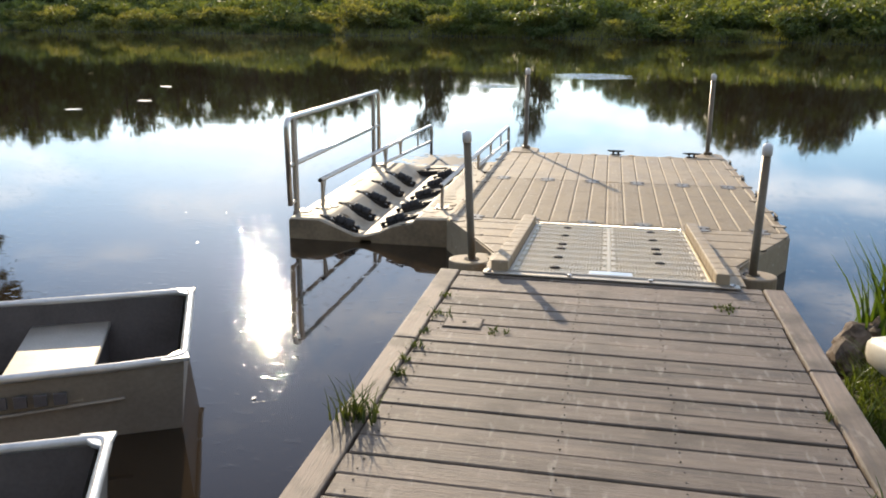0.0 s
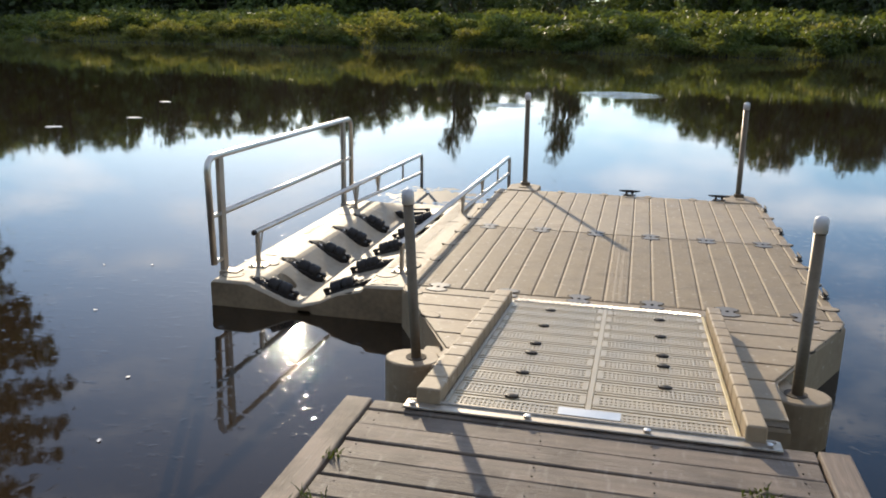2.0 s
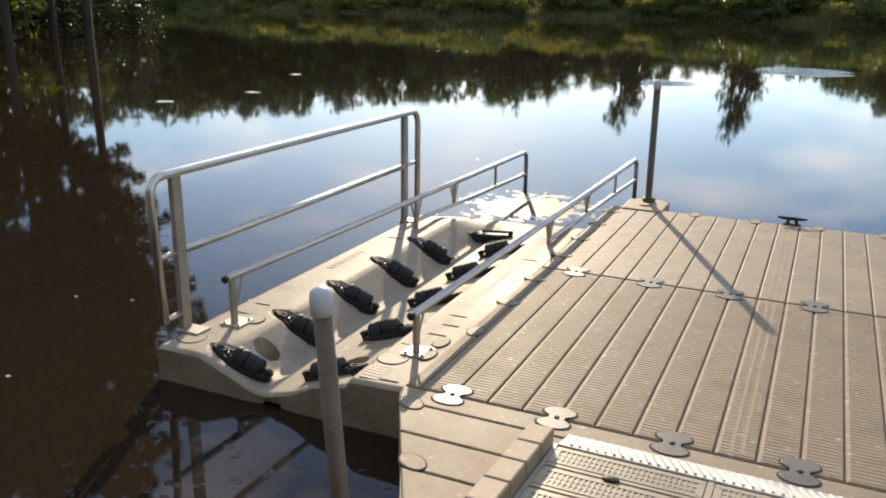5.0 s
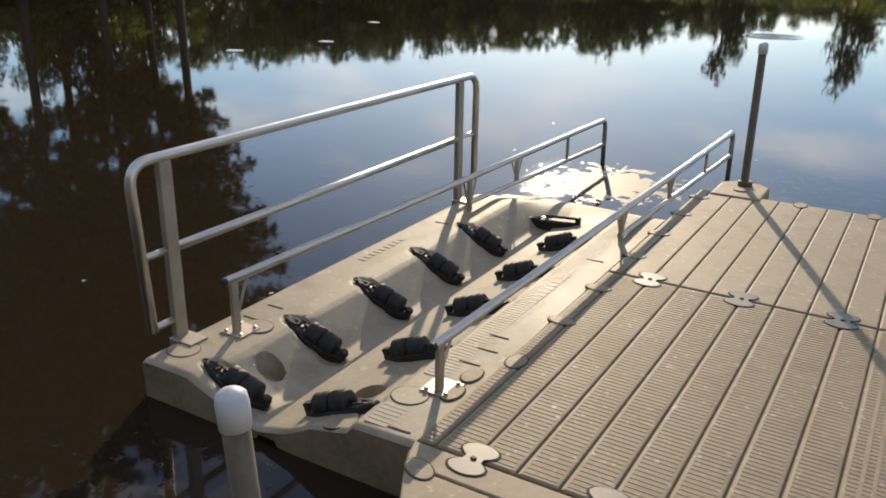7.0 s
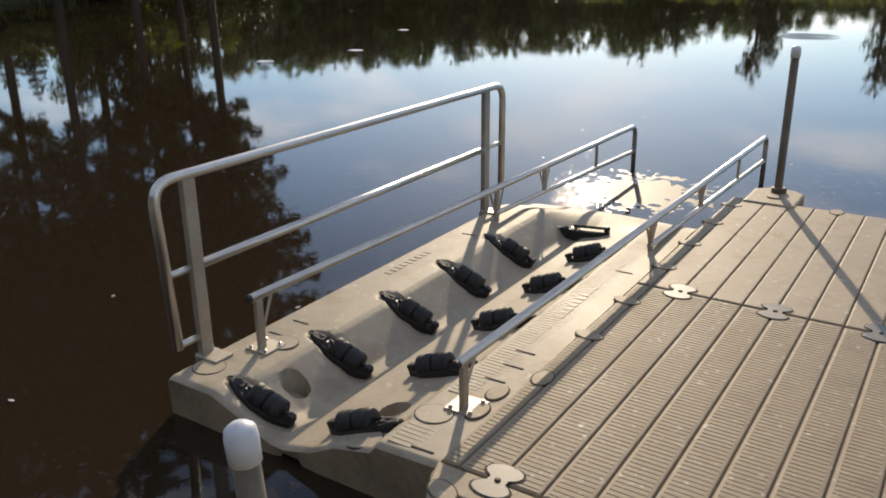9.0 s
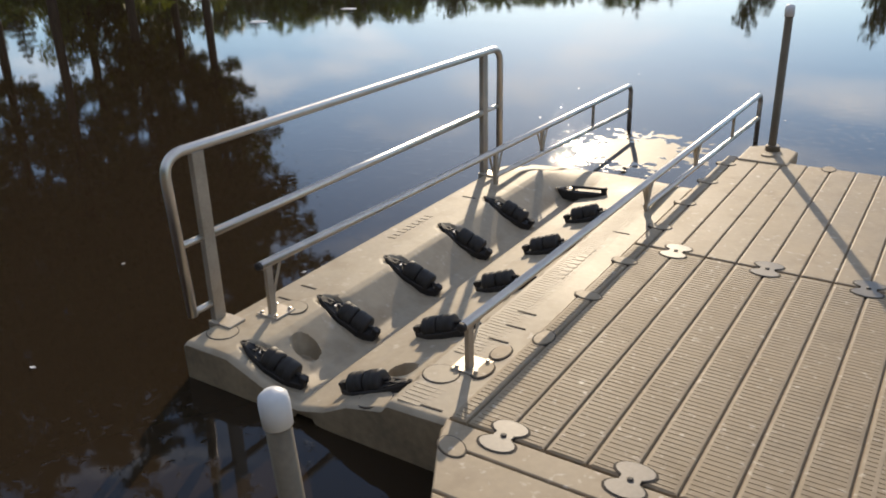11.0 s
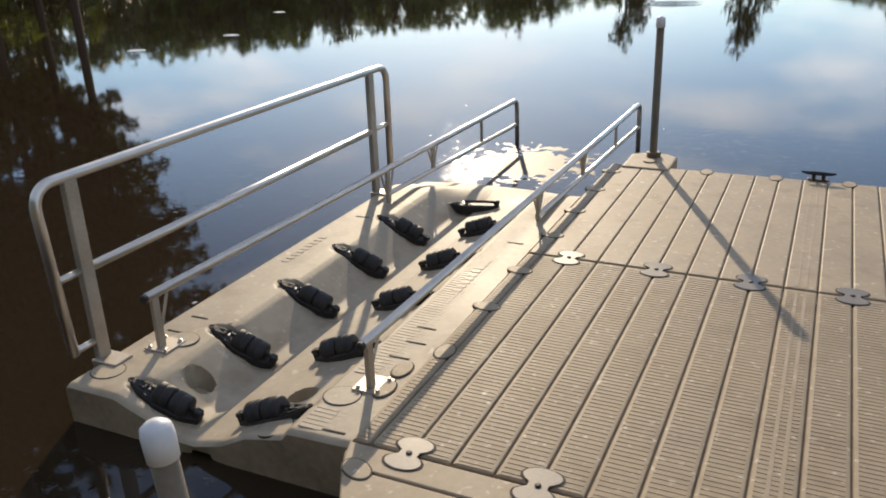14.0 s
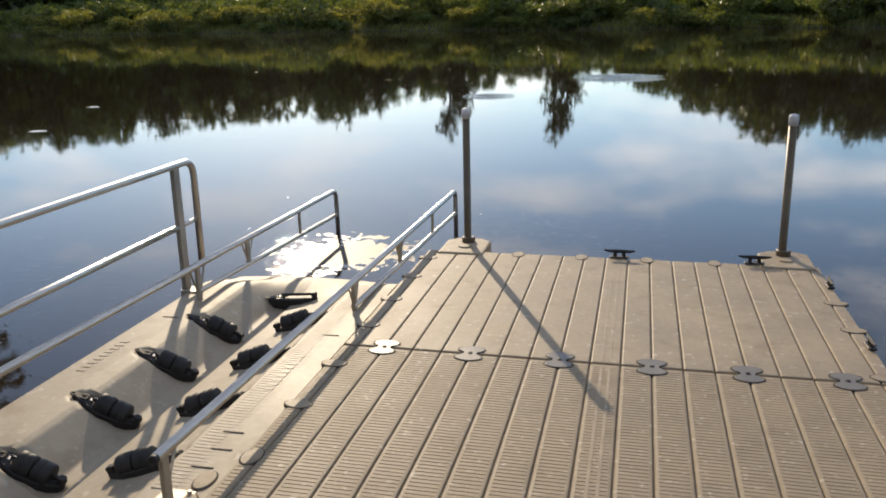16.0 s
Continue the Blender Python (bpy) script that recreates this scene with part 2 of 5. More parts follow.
    l.new(geo.outputs["Position"], rd.inputs[0])
    l.new(rd.outputs["Value"], rm.inputs["Value"])
    l.new(rt.outputs["Fac"], rp.inputs[0])
    l.new(rm.outputs["Result"], rp.inputs[1])
    l.new(rp.outputs[0], rb.inputs["Height"])
    rb.inputs["Strength"].default_value, rb.inputs["Distance"].default_value = 0.2, 0.012
    l.new(out, rb.inputs["Normal"])
    out = rb.outputs["Normal"]
    # there the finest ripples, too small to see, spread the shine
    fm, fr = n.new("ShaderNodeMath"), n.new("ShaderNodeMapRange")
    fm.operation = "MULTIPLY_ADD"
    fm.inputs[1].default_value = 1.6
    l.new(rt.outputs["Fac"], fm.inputs[0])
    l.new(rd.outputs["Value"], fm.inputs[2])
    fr.inputs["From Min"].default_value, fr.inputs["From Max"].default_value = 1.35, 1.31
    fr.inputs["To Min"].default_value, fr.inputs["To Max"].default_value = 0.03, 0.56
    l.new(fm.outputs[0], fr.inputs["Value"])
    l.new(fr.outputs["Result"], b.inputs["Roughness"])
    # rings left by rising fish
    for centre, reach, force in (((0.8, 28.0, 0), 2.0, 0.8), ((-2.5, 21.0, 0), 0.9, 0.8)):
        off, ln, sn, mul, mask, prod, bp = (n.new("ShaderNodeVectorMath"), n.new("ShaderNodeVectorMath"), n.new("ShaderNodeMath"), n.new("ShaderNodeMath"),
                                            n.new("ShaderNodeMapRange"), n.new("ShaderNodeMath"), n.new("ShaderNodeBump"))
        off.operation, ln.operation, mul.operation, sn.operation, prod.operation = "SUBTRACT", "LENGTH", "MULTIPLY", "SINE", "MULTIPLY"
        off.inputs[1].default_value = (*centre[:2], WATER)
        mul.inputs[1].default_value = 34.0
        mask.inputs["From Min"].default_value, mask.inputs["From Max"].default_value = reach, reach * 0.45
        l.new(geo.outputs["Position"], off.inputs[0])
        l.new(off.outputs["Vector"], ln.inputs[0])
        l.new(ln.outputs["Value"], mul.inputs[0])
        l.new(mul.outputs[0], sn.inputs[0])
        l.new(ln.outputs["Value"], mask.inputs["Value"])
        l.new(sn.outputs[0], prod.inputs[0])
        l.new(mask.outputs["Result"], prod.inputs[1])
        l.new(prod.outputs[0], bp.inputs["Height"])
        bp.inputs["Strength"].default_value, bp.inputs["Distance"].default_value = force, 0.006
        l.new(out, bp.inputs["Normal"])
        out = bp.outputs["Normal"]
    l.new(out, b.inputs["Normal"])
    return m


M_WATER = water_material()


# ---- shape helpers ----
def thing(name, at, label, category, group="", kind=""):
    """A thing: an empty at its base."""
    ob = new(name)
    ob.location = at
    ob.empty_display_size = 0.1
    return tagged(ob, label, category, group, kind)


def mesh_of(bm, mat, name, smooth=False):
    me = bpy.data.meshes.new(name)
    bm.normal_update()
    bm.to_mesh(me)
    bm.free()
    me.materials.append(mat)
    if smooth:
        for p in me.polygons:
            p.use_smooth = True
    return me


def piece(name, me, parent, m=None, label=""):
    """A part on given mesh data, placed in world terms under parent."""
    ob = new(name, me)
    ob.parent = parent
    place = m or Matrix()
    chain = Matrix()
    p = parent
    while p is not None:
        chain = p.matrix_basis @ chain
        p = p.parent
    ob.matrix_basis = chain.inverted() @ place
    if label:
        tagged(ob, label)
    return ob


def part(name, bm, mat, parent, label="", smooth=False):
    return piece(name, mesh_of(bm, mat, name, smooth), parent, None, label)


def mesh_data(name, verts, faces, mat):
    me = bpy.data.meshes.new(name)
    me.from_pydata([tuple(v) for v in verts], [], [tuple(f) for f in faces])
    me.materials.append(mat)
    return me


def box(bm, lo, hi, bevel=0.0, segs=1):
    lo, hi = Vector(lo), Vector(hi)
    m = Matrix.Translation((lo + hi) / 2) @ Matrix.Diagonal((*(hi - lo), 1))
    made = bmesh.ops.create_cube(bm, size=1.0, matrix=m)
    if bevel:
        edges = list({e for v in made["verts"] for e in v.link_edges})
        bmesh.ops.bevel(bm, geom=edges, offset=bevel, segments=segs, affect="EDGES", profile=0.5)
    return bm


def prism(bm, outline, z0, z1, bevel=0.0):
    """An upright block on an outline (anticlockwise)."""
    lo = [bm.verts.new((x, y, z0)) for x, y in outline]
    hi = [bm.verts.new((x, y, z1)) for x, y in outline]
    k = len(outline)
    bm.faces.new(list(reversed(lo)))
    top = bm.faces.new(hi)
    for i in range(k):
        bm.faces.new((lo[i], lo[(i + 1) % k], hi[(i + 1) % k], hi[i]))
    if bevel:
        bmesh.ops.bevel(bm, geom=list(top.edges), offset=bevel, segments=2, affect="EDGES", profile=0.5)
    return bm


def disc_outline(x, y, rx, ry, n=20, start=0.0, turn=360.0):
    return [(x + rx * math.cos(radians(start + turn * i / n)), y + ry * math.sin(radians(start + turn * i / n))) for i in range(n)]


def tube(bm, pts, r, segs=10, taper=None, cap=True, square=False):
    """A pipe along pts."""
    pts = [Vector(p) for p in pts]
    segs = 4 if square else segs
    rings, ref = [], None
    for i, p in enumerate(pts):
        d = (pts[min(i + 1, len(pts) - 1)] - pts[max(i - 1, 0)]).normalized()
        if ref is None:
            ref = Vector((0, 0, 1)) if abs(d.z) < 0.9 else Vector((1, 0, 0))
        u = d.cross(ref).normalized()
        v = u.cross(d).normalized()
        ref = v
        rr = r if taper is None else taper[i]
        off = 45 if square else 0
        rings.append([bm.verts.new(p + rr * (math.cos(radians(off + 360 * k / segs)) * u + math.sin(radians(off + 360 * k / segs)) * v)) for k in range(segs)])
    for a, b in zip(rings, rings[1:]):
        for k in range(segs):
            bm.faces.new((a[k], a[(k + 1) % segs], b[(k + 1) % segs], b[k]))
    if cap:
        bm.faces.new(list(reversed(rings[0])))
        bm.faces.new(rings[-1])
    return bm


def bend(pts, r=0.08, n=5):
    """pts with their corners rounded."""
    pts = [Vector(p) for p in pts]
    out = [pts[0]]
    for a, b, c in zip(pts, pts[1:], pts[2:]):
        u, v = (a - b).normalized(), (c - b).normalized()
        k = min(r, (a - b).length * 0.45, (c - b).length * 0.45)
        s, e = b + u * k, b + v * k
        for i in range(n + 1):
            f = i / n
            out.append((1 - f) ** 2 * s + 2 * f * (1 - f) * b + f * f * e)
    out.append(pts[-1])
    return out


def lathe(bm, profile, at=(0, 0, 0), segs=20, axis=None):
    """A turned shape: profile of (radius, height)."""
    m = Matrix.Translation(at) @ (axis if axis else Matrix())
    rings = [[bm.verts.new(m @ Vector((r * math.cos(2 * math.pi * k / segs), r * math.sin(2 * math.pi * k / segs), z))) for k in range(segs)] for r, z in profile]
    for a, b in zip(rings, rings[1:]):
        for k in range(segs):
            bm.faces.new((a[k], a[(k + 1) % segs], b[(k + 1) % segs], b[k]))
    bm.faces.new(list(reversed(rings[0])))
    bm.faces.new(rings[-1])
    return bm


def B():
    return bmesh.new()


# ---- water and ground ----
SHORE = [(2.6, -5.4), (2.72, -3.4), (2.86, -2.5), (3.3, -2.05), (4.4, -1.5), (7.0, -2.2), (16, -6), (45, -9), (130, 0), (420, 40), (420, 120),
         (150, 92), (70, 92), (35, 102), (9, 120), (-24, 132), (-72, 136), (-120, 144), (-200, 172), (-400, 240), (-400, 150), (-180, 104),
         (-100, 80), (-66, 62), (-47, 43), (-38, 28), (-34, 8), (-22, -6), (-5, -8), (0.0, -8.2), (1.2, -6.6)]


def shore_distance(px, py):
    """Signed distance to the shoreline: positive on land."""
    px, py = np.asarray(px, float), np.asarray(py, float)
    best = np.full(px.shape, 1e9)
    inside = np.zeros(px.shape, bool)
    for (x0, y0), (x1, y1) in zip(SHORE, SHORE[1:] + SHORE[:1]):
        dx, dy = x1 - x0, y1 - y0
        f = np.clip(((px - x0) * dx + (py - y0) * dy) / (dx * dx + dy * dy), 0, 1)
        best = np.minimum(best, np.hypot(px - x0 - f * dx, py - y0 - f * dy))
        cross = ((y0 > py) != (y1 > py)) & (px < dx * (py - y0) / (dy if dy else 1e-9) + x0)
        inside ^= cross
    return np.where(inside, -best, best)


def ground_height(px, py):
    d = shore_distance(px, py)
    near = np.hypot(px, py) < 14
    land = np.where(near, 0.06 + 0.30 * np.tanh(d / 0.9), 0.07 + 0.9 * np.tanh(d / 2.5) + 4.2 * np.tanh(np.maximum(d - 3, 0) / 45))
    return np.where(d > 0, land, np.maximum(-1.2, 0.06 + 0.45 * d))


axis_x = np.unique(np.concatenate([np.linspace(-1500, -420, 12), np.linspace(-420, -60, 60), np.linspace(-60, -6, 60), np.linspace(-6, 8, 80), np.linspace(8, 60, 50), np.linspace(60, 420, 50), np.linspace(420, 1500, 12)]))
axis_y = np.unique(np.concatenate([np.linspace(-1500, -60, 14), np.linspace(-60, -10, 30), np.linspace(-10, 2, 70), np.linspace(2, 60, 50), np.linspace(60, 180, 90), np.linspace(180, 1500, 16)]))
gx, gy = np.meshgrid(axis_x, axis_y)
gz = ground_height(gx, gy)
nx = len(axis_x)
g_faces = [(j * nx + i, j * nx + i + 1, (j + 1) * nx + i + 1, (j + 1) * nx + i) for j in range(len(axis_y) - 1) for i in range(nx - 1)]
ground = tagged(new("ground", mesh_data("ground", np.stack([gx.ravel(), gy.ravel(), gz.ravel()], 1), g_faces, M_SOIL)),
                "grassy brown soil of the river banks and bed", "ground", kind="structure")
for p in ground.data.polygons:
    p.use_smooth = True
bm = B()
bmesh.ops.create_grid(bm, x_segments=8, y_segments=8, size=1400, matrix=Matrix.Translation((0, 0, WATER)))
water = tagged(new("water", mesh_of(bm, M_WATER, "water")), "calm dark river water mirroring sky and trees", "water", kind="structure")

# ---- wooden dock ----
WOOD_Z = 0.585
wood_dock = thing("wooden_dock", (1.48, -6.0, 0.3), "weathered grey wooden plank dock with raised edge boards", "dock", kind="structure")
X0, X1, PITCH = 0.55, 2.41, 0.1450
bm = B()
box(bm, (-(X1 - X0) / 2, -0.0675, -0.036), ((X1 - X0) / 2, 0.0675, 0), 0.005, 1)
plank_mesh = mesh_of(bm, M_WOOD, "plank")
rng = random.Random(4)
bm = B()
box(bm, (X0, -2.495, WOOD_Z - 0.036), (X1, -2.405, WOOD_Z), 0.005, 1)
part("plank", bm, M_WOOD, wood_dock)
for k in range(52):
    y = -2.573 - k * PITCH
    piece("plank", plank_mesh, wood_dock, pose((X0 + X1) / 2 + rng.uniform(-0.006, 0.006), y, WOOD_Z + rng.uniform(-0.004, 0.003), rng.uniform(-0.6, 0.6), rng.uniform(-0.12, 0.12), rng.uniform(-0.15, 0.15)))
for side, xa, xb in (("l", 0.415, 0.54), ("r", 2.42, 2.545)):
    y = -2.40
    for length in (1.25, 2.4, 2.4, 2.0):
        bm = B()
        box(bm, (xa, y - length + 0.006, WOOD_Z - 0.05), (xb, y, WOOD_Z + 0.004 + rng.uniform(-0.003, 0.003)), 0.009, 2)
        part("edge_board", bm, M_WOOD_EDGE, wood_dock)
        y -= length
    bm = B()
    xs = xa + 0.01 if side == "l" else xb - 0.05
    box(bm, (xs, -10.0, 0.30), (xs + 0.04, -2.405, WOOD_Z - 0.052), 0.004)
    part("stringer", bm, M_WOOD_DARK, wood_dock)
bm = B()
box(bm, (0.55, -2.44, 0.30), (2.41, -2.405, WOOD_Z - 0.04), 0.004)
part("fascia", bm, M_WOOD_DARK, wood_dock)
# one solid dark slab fills the space below the planks
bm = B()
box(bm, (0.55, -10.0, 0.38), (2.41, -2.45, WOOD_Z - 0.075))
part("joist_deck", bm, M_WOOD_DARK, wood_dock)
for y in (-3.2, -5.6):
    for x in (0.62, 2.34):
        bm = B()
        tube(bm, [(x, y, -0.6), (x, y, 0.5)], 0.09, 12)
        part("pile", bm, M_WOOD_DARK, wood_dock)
# a small patch let into the planks
bm = B()
box(bm, (0.632, -3.448, WOOD_Z - 0.004), (0.838, -3.292, WOOD_Z + 0.0035), 0.001)
part("patch_seam", bm, M_JOINT, wood_dock)
bm = B()
box(bm, (0.64, -3.44, WOOD_Z - 0.004), (0.83, -3.30, WOOD_Z + 0.0065), 0.002)
part("patch_board", bm, M_WOOD, wood_dock, "small square patch board with a hole")
# dark disc laid on the board paints the shade inside a hole
bm = B()
lathe(bm, [(0.012, 0), (0.012, 0.002)], (0.74, -3.37, WOOD_Z + 0.007), 10)
part("finger_hole", bm, M_JOINT, wood_dock)
# nail heads in three rows
bm = B()
for k in range(52):
    for x in (0.62, 1.32, 1.77, 2.33):
        for dy in (-0.035, 0.035):
            lathe(bm, [(0.004, 0), (0.004, 0.003)], (x + rng.uniform(-0.01, 0.01), -2.573 - k * PITCH + dy, WOOD_Z + 0.001), 6)
tagged(part("nail_heads", bm, M_WOOD_DARK, wood_dock), kind="stuff")

# ---- floating sections ----
DECK, MID, FAR = 0.38, 2.12, 4.24
PANEL = 0.254


def float_body(parent, outline, mat=M_PLASTIC_SMOOTH):
    bm = B()
    prism(bm, outline, -0.25, DECK - 0.014, 0.02)
    part("float_body", bm, mat, parent)


def ribbed_panel(bm, wide, length, pitch=0.029):
    """A deck panel with rounded borders and fine cross ribs."""
    hw, edge = wide / 2, 0.016
    n = int((length - 0.04) / pitch)
    ys = [(-length / 2, -0.008), (-length / 2 + 0.008, 0.0)]
    y = -n * pitch / 2
    for i in range(n):
        ys += [(y, 0.0), (y + 0.001, -0.0028), (y + 0.0045, -0.0028), (y + 0.0055, 0.0)]
        y += pitch
    ys += [(length / 2 - 0.008, 0.0), (length / 2, -0.008)]
    cols = []
    for yv, z in ys:
        low = min(0.0, z)
        cols.append([bm.verts.new(p) for p in ((-hw, yv, -0.03), (-hw, yv, -0.008), (-hw + 0.004, yv, -0.002), (-hw + edge, yv, low if abs(z) > 0.005 else 0.0),
                                               (-hw + edge + 0.003, yv, low), (hw - edge - 0.003, yv, low), (hw - edge, yv, low if abs(z) > 0.005 else 0.0), (hw - 0.004, yv, -0.002), (hw, yv, -0.008), (hw, yv, -0.03))])
    for a, c in zip(cols, cols[1:]):
        for i in range(9):
            bm.faces.new((a[i], a[i + 1], c[i + 1], c[i]))
    bm.faces.new(list(reversed(cols[0])))
    bm.faces.new(cols[-1])


def groove_x(i):
    """Groove i of the deck: the boards are a little wider towards the middle joint."""
    x = PANEL / 3 + PANEL * 2 / 3 * i
    return x + 0.025 * math.sin(math.pi * x / 3.048)


for k, (ya, yb) in enumerate(((0.006, MID - 0.006), (MID + 0.006, FAR))):
    sec = thing("dock_section", (1.524, (ya + yb) / 2, 0), "beige plastic floating dock section with grooved textured deck", "floating dock", "main dock sections")
    float_body(sec, [(0.0, ya), (3.048, ya), (3.048, yb), (0.0, yb)] if k == 0 else [(0.0, ya), (3.048, ya), (3.048, yb - 0.12), (2.93, yb), (0.12, yb), (0.0, yb - 0.12)])
    bm = B()
    box(bm, (0.02, ya + 0.02, DECK - 0.013), (3.028, yb - 0.13, DECK - 0.010))
    part("groove_bed", bm, M_GROOVE, sec)
    mats = M_PLASTIC if k == 0 else M_PLASTIC_SMOOTH
    edges = [0.0] + [groove_x(i) for i in range(18)] + [3.048]
    for xa, xb in zip(edges, edges[1:]):
        wide = xb - xa
        bm = B()
        if k == 0:
            ribbed_panel(bm, wide - 0.008, yb - ya - 0.008)
        else:
            box(bm, (-wide / 2 + 0.004, -(yb - ya) / 2 + 0.004, -0.03), (wide / 2 - 0.004, (yb - ya) / 2 - 0.004, 0), 0.008, 2)
        piece("deck_panel", mesh_of(bm, mats, "deck_panel"), sec, pose((xa + xb) / 2, (ya + yb) / 2, DECK))
    bm = B()
    for dx in (-0.022, 0.022):
        box(bm, (1.553 + dx - 0.008, ya + 0.03, DECK), (1.553 + dx + 0.008, yb - 0.03, DECK + 0.0014), 0.0005)
    part("ribs", bm, M_PLASTIC_SMOOTH, sec, "two low moulded ribs")

# trapezoid section under the gangway
NEAR = [(0.0, -0.006), (0.0, -0.06), (0.60, -1.16), (0.60, -1.75), (2.45, -1.75), (2.45, -1.16), (3.048, -0.06), (3.048, -0.006)]
sec = thing("dock_section", (1.52, -0.8, 0), "beige plastic floating end section with angled corners", "floating dock", "main dock sections")
float_body(sec, NEAR)


def trapezoid_x(y):
    f = min(1.0, max(0.0, (-0.06 - y) / 1.10))
    return 0.6 * f, 3.048 - 0.598 * f


bm = B()
prism(bm, [(0.02, -0.02), (0.02, -0.07), (0.61, -1.16), (0.61, -1.74), (2.44, -1.74), (2.44, -1.16), (3.03, -0.07), (3.03, -0.02)], DECK - 0.013, DECK - 0.010)
part("groove_bed", bm, M_GROOVE, sec)
yy = -0.010
for h in (0.155, 0.254, 0.254, 0.254, 0.254, 0.254, 0.254):
    ya, yb = yy - h + 0.012, yy
    la, ra = trapezoid_x(ya)
    lb, rb = trapezoid_x(yb)
    bm = B()
    prism(bm, [(la, ya), (ra, ya), (rb, yb), (lb, yb)], DECK - 0.03, DECK, 0.007)
    part("deck_panel", bm, M_PLASTIC_SMOOTH, sec)
    yy -= h


def dogbone(r=0.048, gap=0.057, n=14):
    """Outline of a connector: two lobes and a waist."""
    out = []
    for s in (-1, 1):
        for i in range(n + 1):
            a = radians(s * 90 - 152 + 304 * i / n)
            out.append((r * 1.6 * math.cos(a), s * gap + r * math.sin(a)))
    return out


def connector_meshes():
    bm = B()
    prism(bm, dogbone(), -0.02, 0.005, 0.002)
    body = mesh_of(bm, M_CONN, "connector_body")
    bm = B()
    prism(bm, dogbone(0.054, 0.057), -0.02, 0.002)
    seam = mesh_of(bm, M_JOINT, "connector_seam")
    bm = B()
    lathe(bm, [(0.013, 0.003), (0.013, 0.009), (0.007, 0.011)], segs=8)
    bolt = mesh_of(bm, M_BLACK, "bolt")
    return body, seam, bolt


first = None
for yrow, z in ((0.0, DECK), (MID, DECK)):
    for i in range(6):
        m = pose(groove_x(3 * i + 1), yrow, z)
        if first is None:
            first = thing("dock_connector", m.translation, "dog-bone shaped plastic connector let into the deck joint", "connector", "connectors in the dock joints")
            for nm, me in zip(("connector_body", "seam_gasket", "bolt"), connector_meshes()):
                piece(nm, me, first, m)
        else:
            copy_thing(first, m)

# pocket caps along the edges
cap_first = None
spots = [(0.05, y, 90) for y in (0.79, 1.32, 1.84, 2.46, 2.97, 3.5, 4.0)] + [(x, FAR - 0.03, 0) for x in (0.76, 1.27, 1.78, 2.29)]
spots += [(3.0, y, 90) for y in (0.27, 0.9, 1.4, 2.2, 2.9, 3.4)] + [(0.12, -0.16, 60), (0.36, -0.62, 60), (2.93, -0.16, -60), (2.69, -0.62, -60)]
for x, y, turn in spots:
    m = pose(x, y, DECK, 0, 0, turn)
    if cap_first is None:
        cap_first = thing("pocket_cap", m.translation, "round beige plastic cap over an edge pocket", "cap", "pocket caps")
        bm = B()
        prism(bm, disc_outline(0, 0, 0.078, 0.052), -0.01, 0.002)
        piece("rim", mesh_of(bm, M_JOINT, "rim"), cap_first, m)
        bm = B()
        prism(bm, disc_outline(0, 0, 0.072, 0.046), -0.01, 0.005, 0.003)
        piece("lid", mesh_of(bm, M_PLASTIC_SMOOTH, "lid"), cap_first, m)
    else:
        copy_thing(cap_first, m)


# ---- posts and their holders ----
def pipe_post(x, y, top, lean, r=0.031, bottom=-0.9):
    ob = thing("mooring_post", (x, y, bottom), "grey metal pipe post with white plastic cap standing in water", "post", "dock posts")
    bx, by = lean
    tip = Vector((x + bx, y + by, top))
    base = Vector((x, y, bottom))
    bm = B()
    tube(bm, [base, tip], r, 18)
    part("pipe", bm, M_GALV, ob, smooth=True)
    d = (tip - base).normalized().to_track_quat("Z", "Y").to_matrix().to_4x4()
    bm = B()
    lathe(bm, [(r + 0.005, -0.075), (r + 0.006, -0.02), (r + 0.003, 0.0), (r - 0.008, 0.010), (0.005, 0.016)], tip, 18, d)
    part("cap", bm, M_CAP, ob, smooth=True)


pipe_post(0.500, -1.227, 1.338, (-0.114, -0.068), 0.030)
pipe_post(2.555, -1.22, 1.31, (0.015, 0.0))
pipe_post(0.285, 4.50, 1.52, (-0.012, 0.0))
pipe_post(2.83, 4.50, 1.49, (-0.018, 0.0))


def holder(x, y, r, z, sx):
    """A rounded float sleeve round a post, with a lug to the dock."""
    ob = thing("pile_holder", (x, y, 0), "beige plastic pile sleeve bolted to the dock corner", "pile holder", "pile holders")
    ring = disc_outline(x - sx * 0.02, y, r, r * 0.85, 24, 0, 360)
    bm = B()
    prism(bm, ring, -0.22, z, 0.012)
    part("sleeve", bm, M_PLASTIC_SMOOTH, ob)
    # dark disc paints the shade of the opening round the pipe
    bm = B()
    prism(bm, disc_outline(x, y, 0.062, 0.062), z, z + 0.004)
    part("pipe_opening", bm, M_JOINT, ob)
    bm = B()
    a, b = sorted((x, x + sx * 0.32))
    box(bm, (a, y - 0.09, 0.0), (b, y + 0.22, z - 0.004), 0.012)
    part("lug", bm, M_PLASTIC_SMOOTH, ob)
    bm = B()
    prism(bm, disc_outline(x + sx * 0.17, y + 0.06, 0.055, 0.055, 8), z - 0.01, z + 0.012, 0.004)
    part("bolt_cap", bm, M_PLASTIC_SMOOTH, ob)


holder(0.437, -1.265, 0.165, 0.335, 1)
holder(2.555, -1.22, 0.165, 0.335, -1)
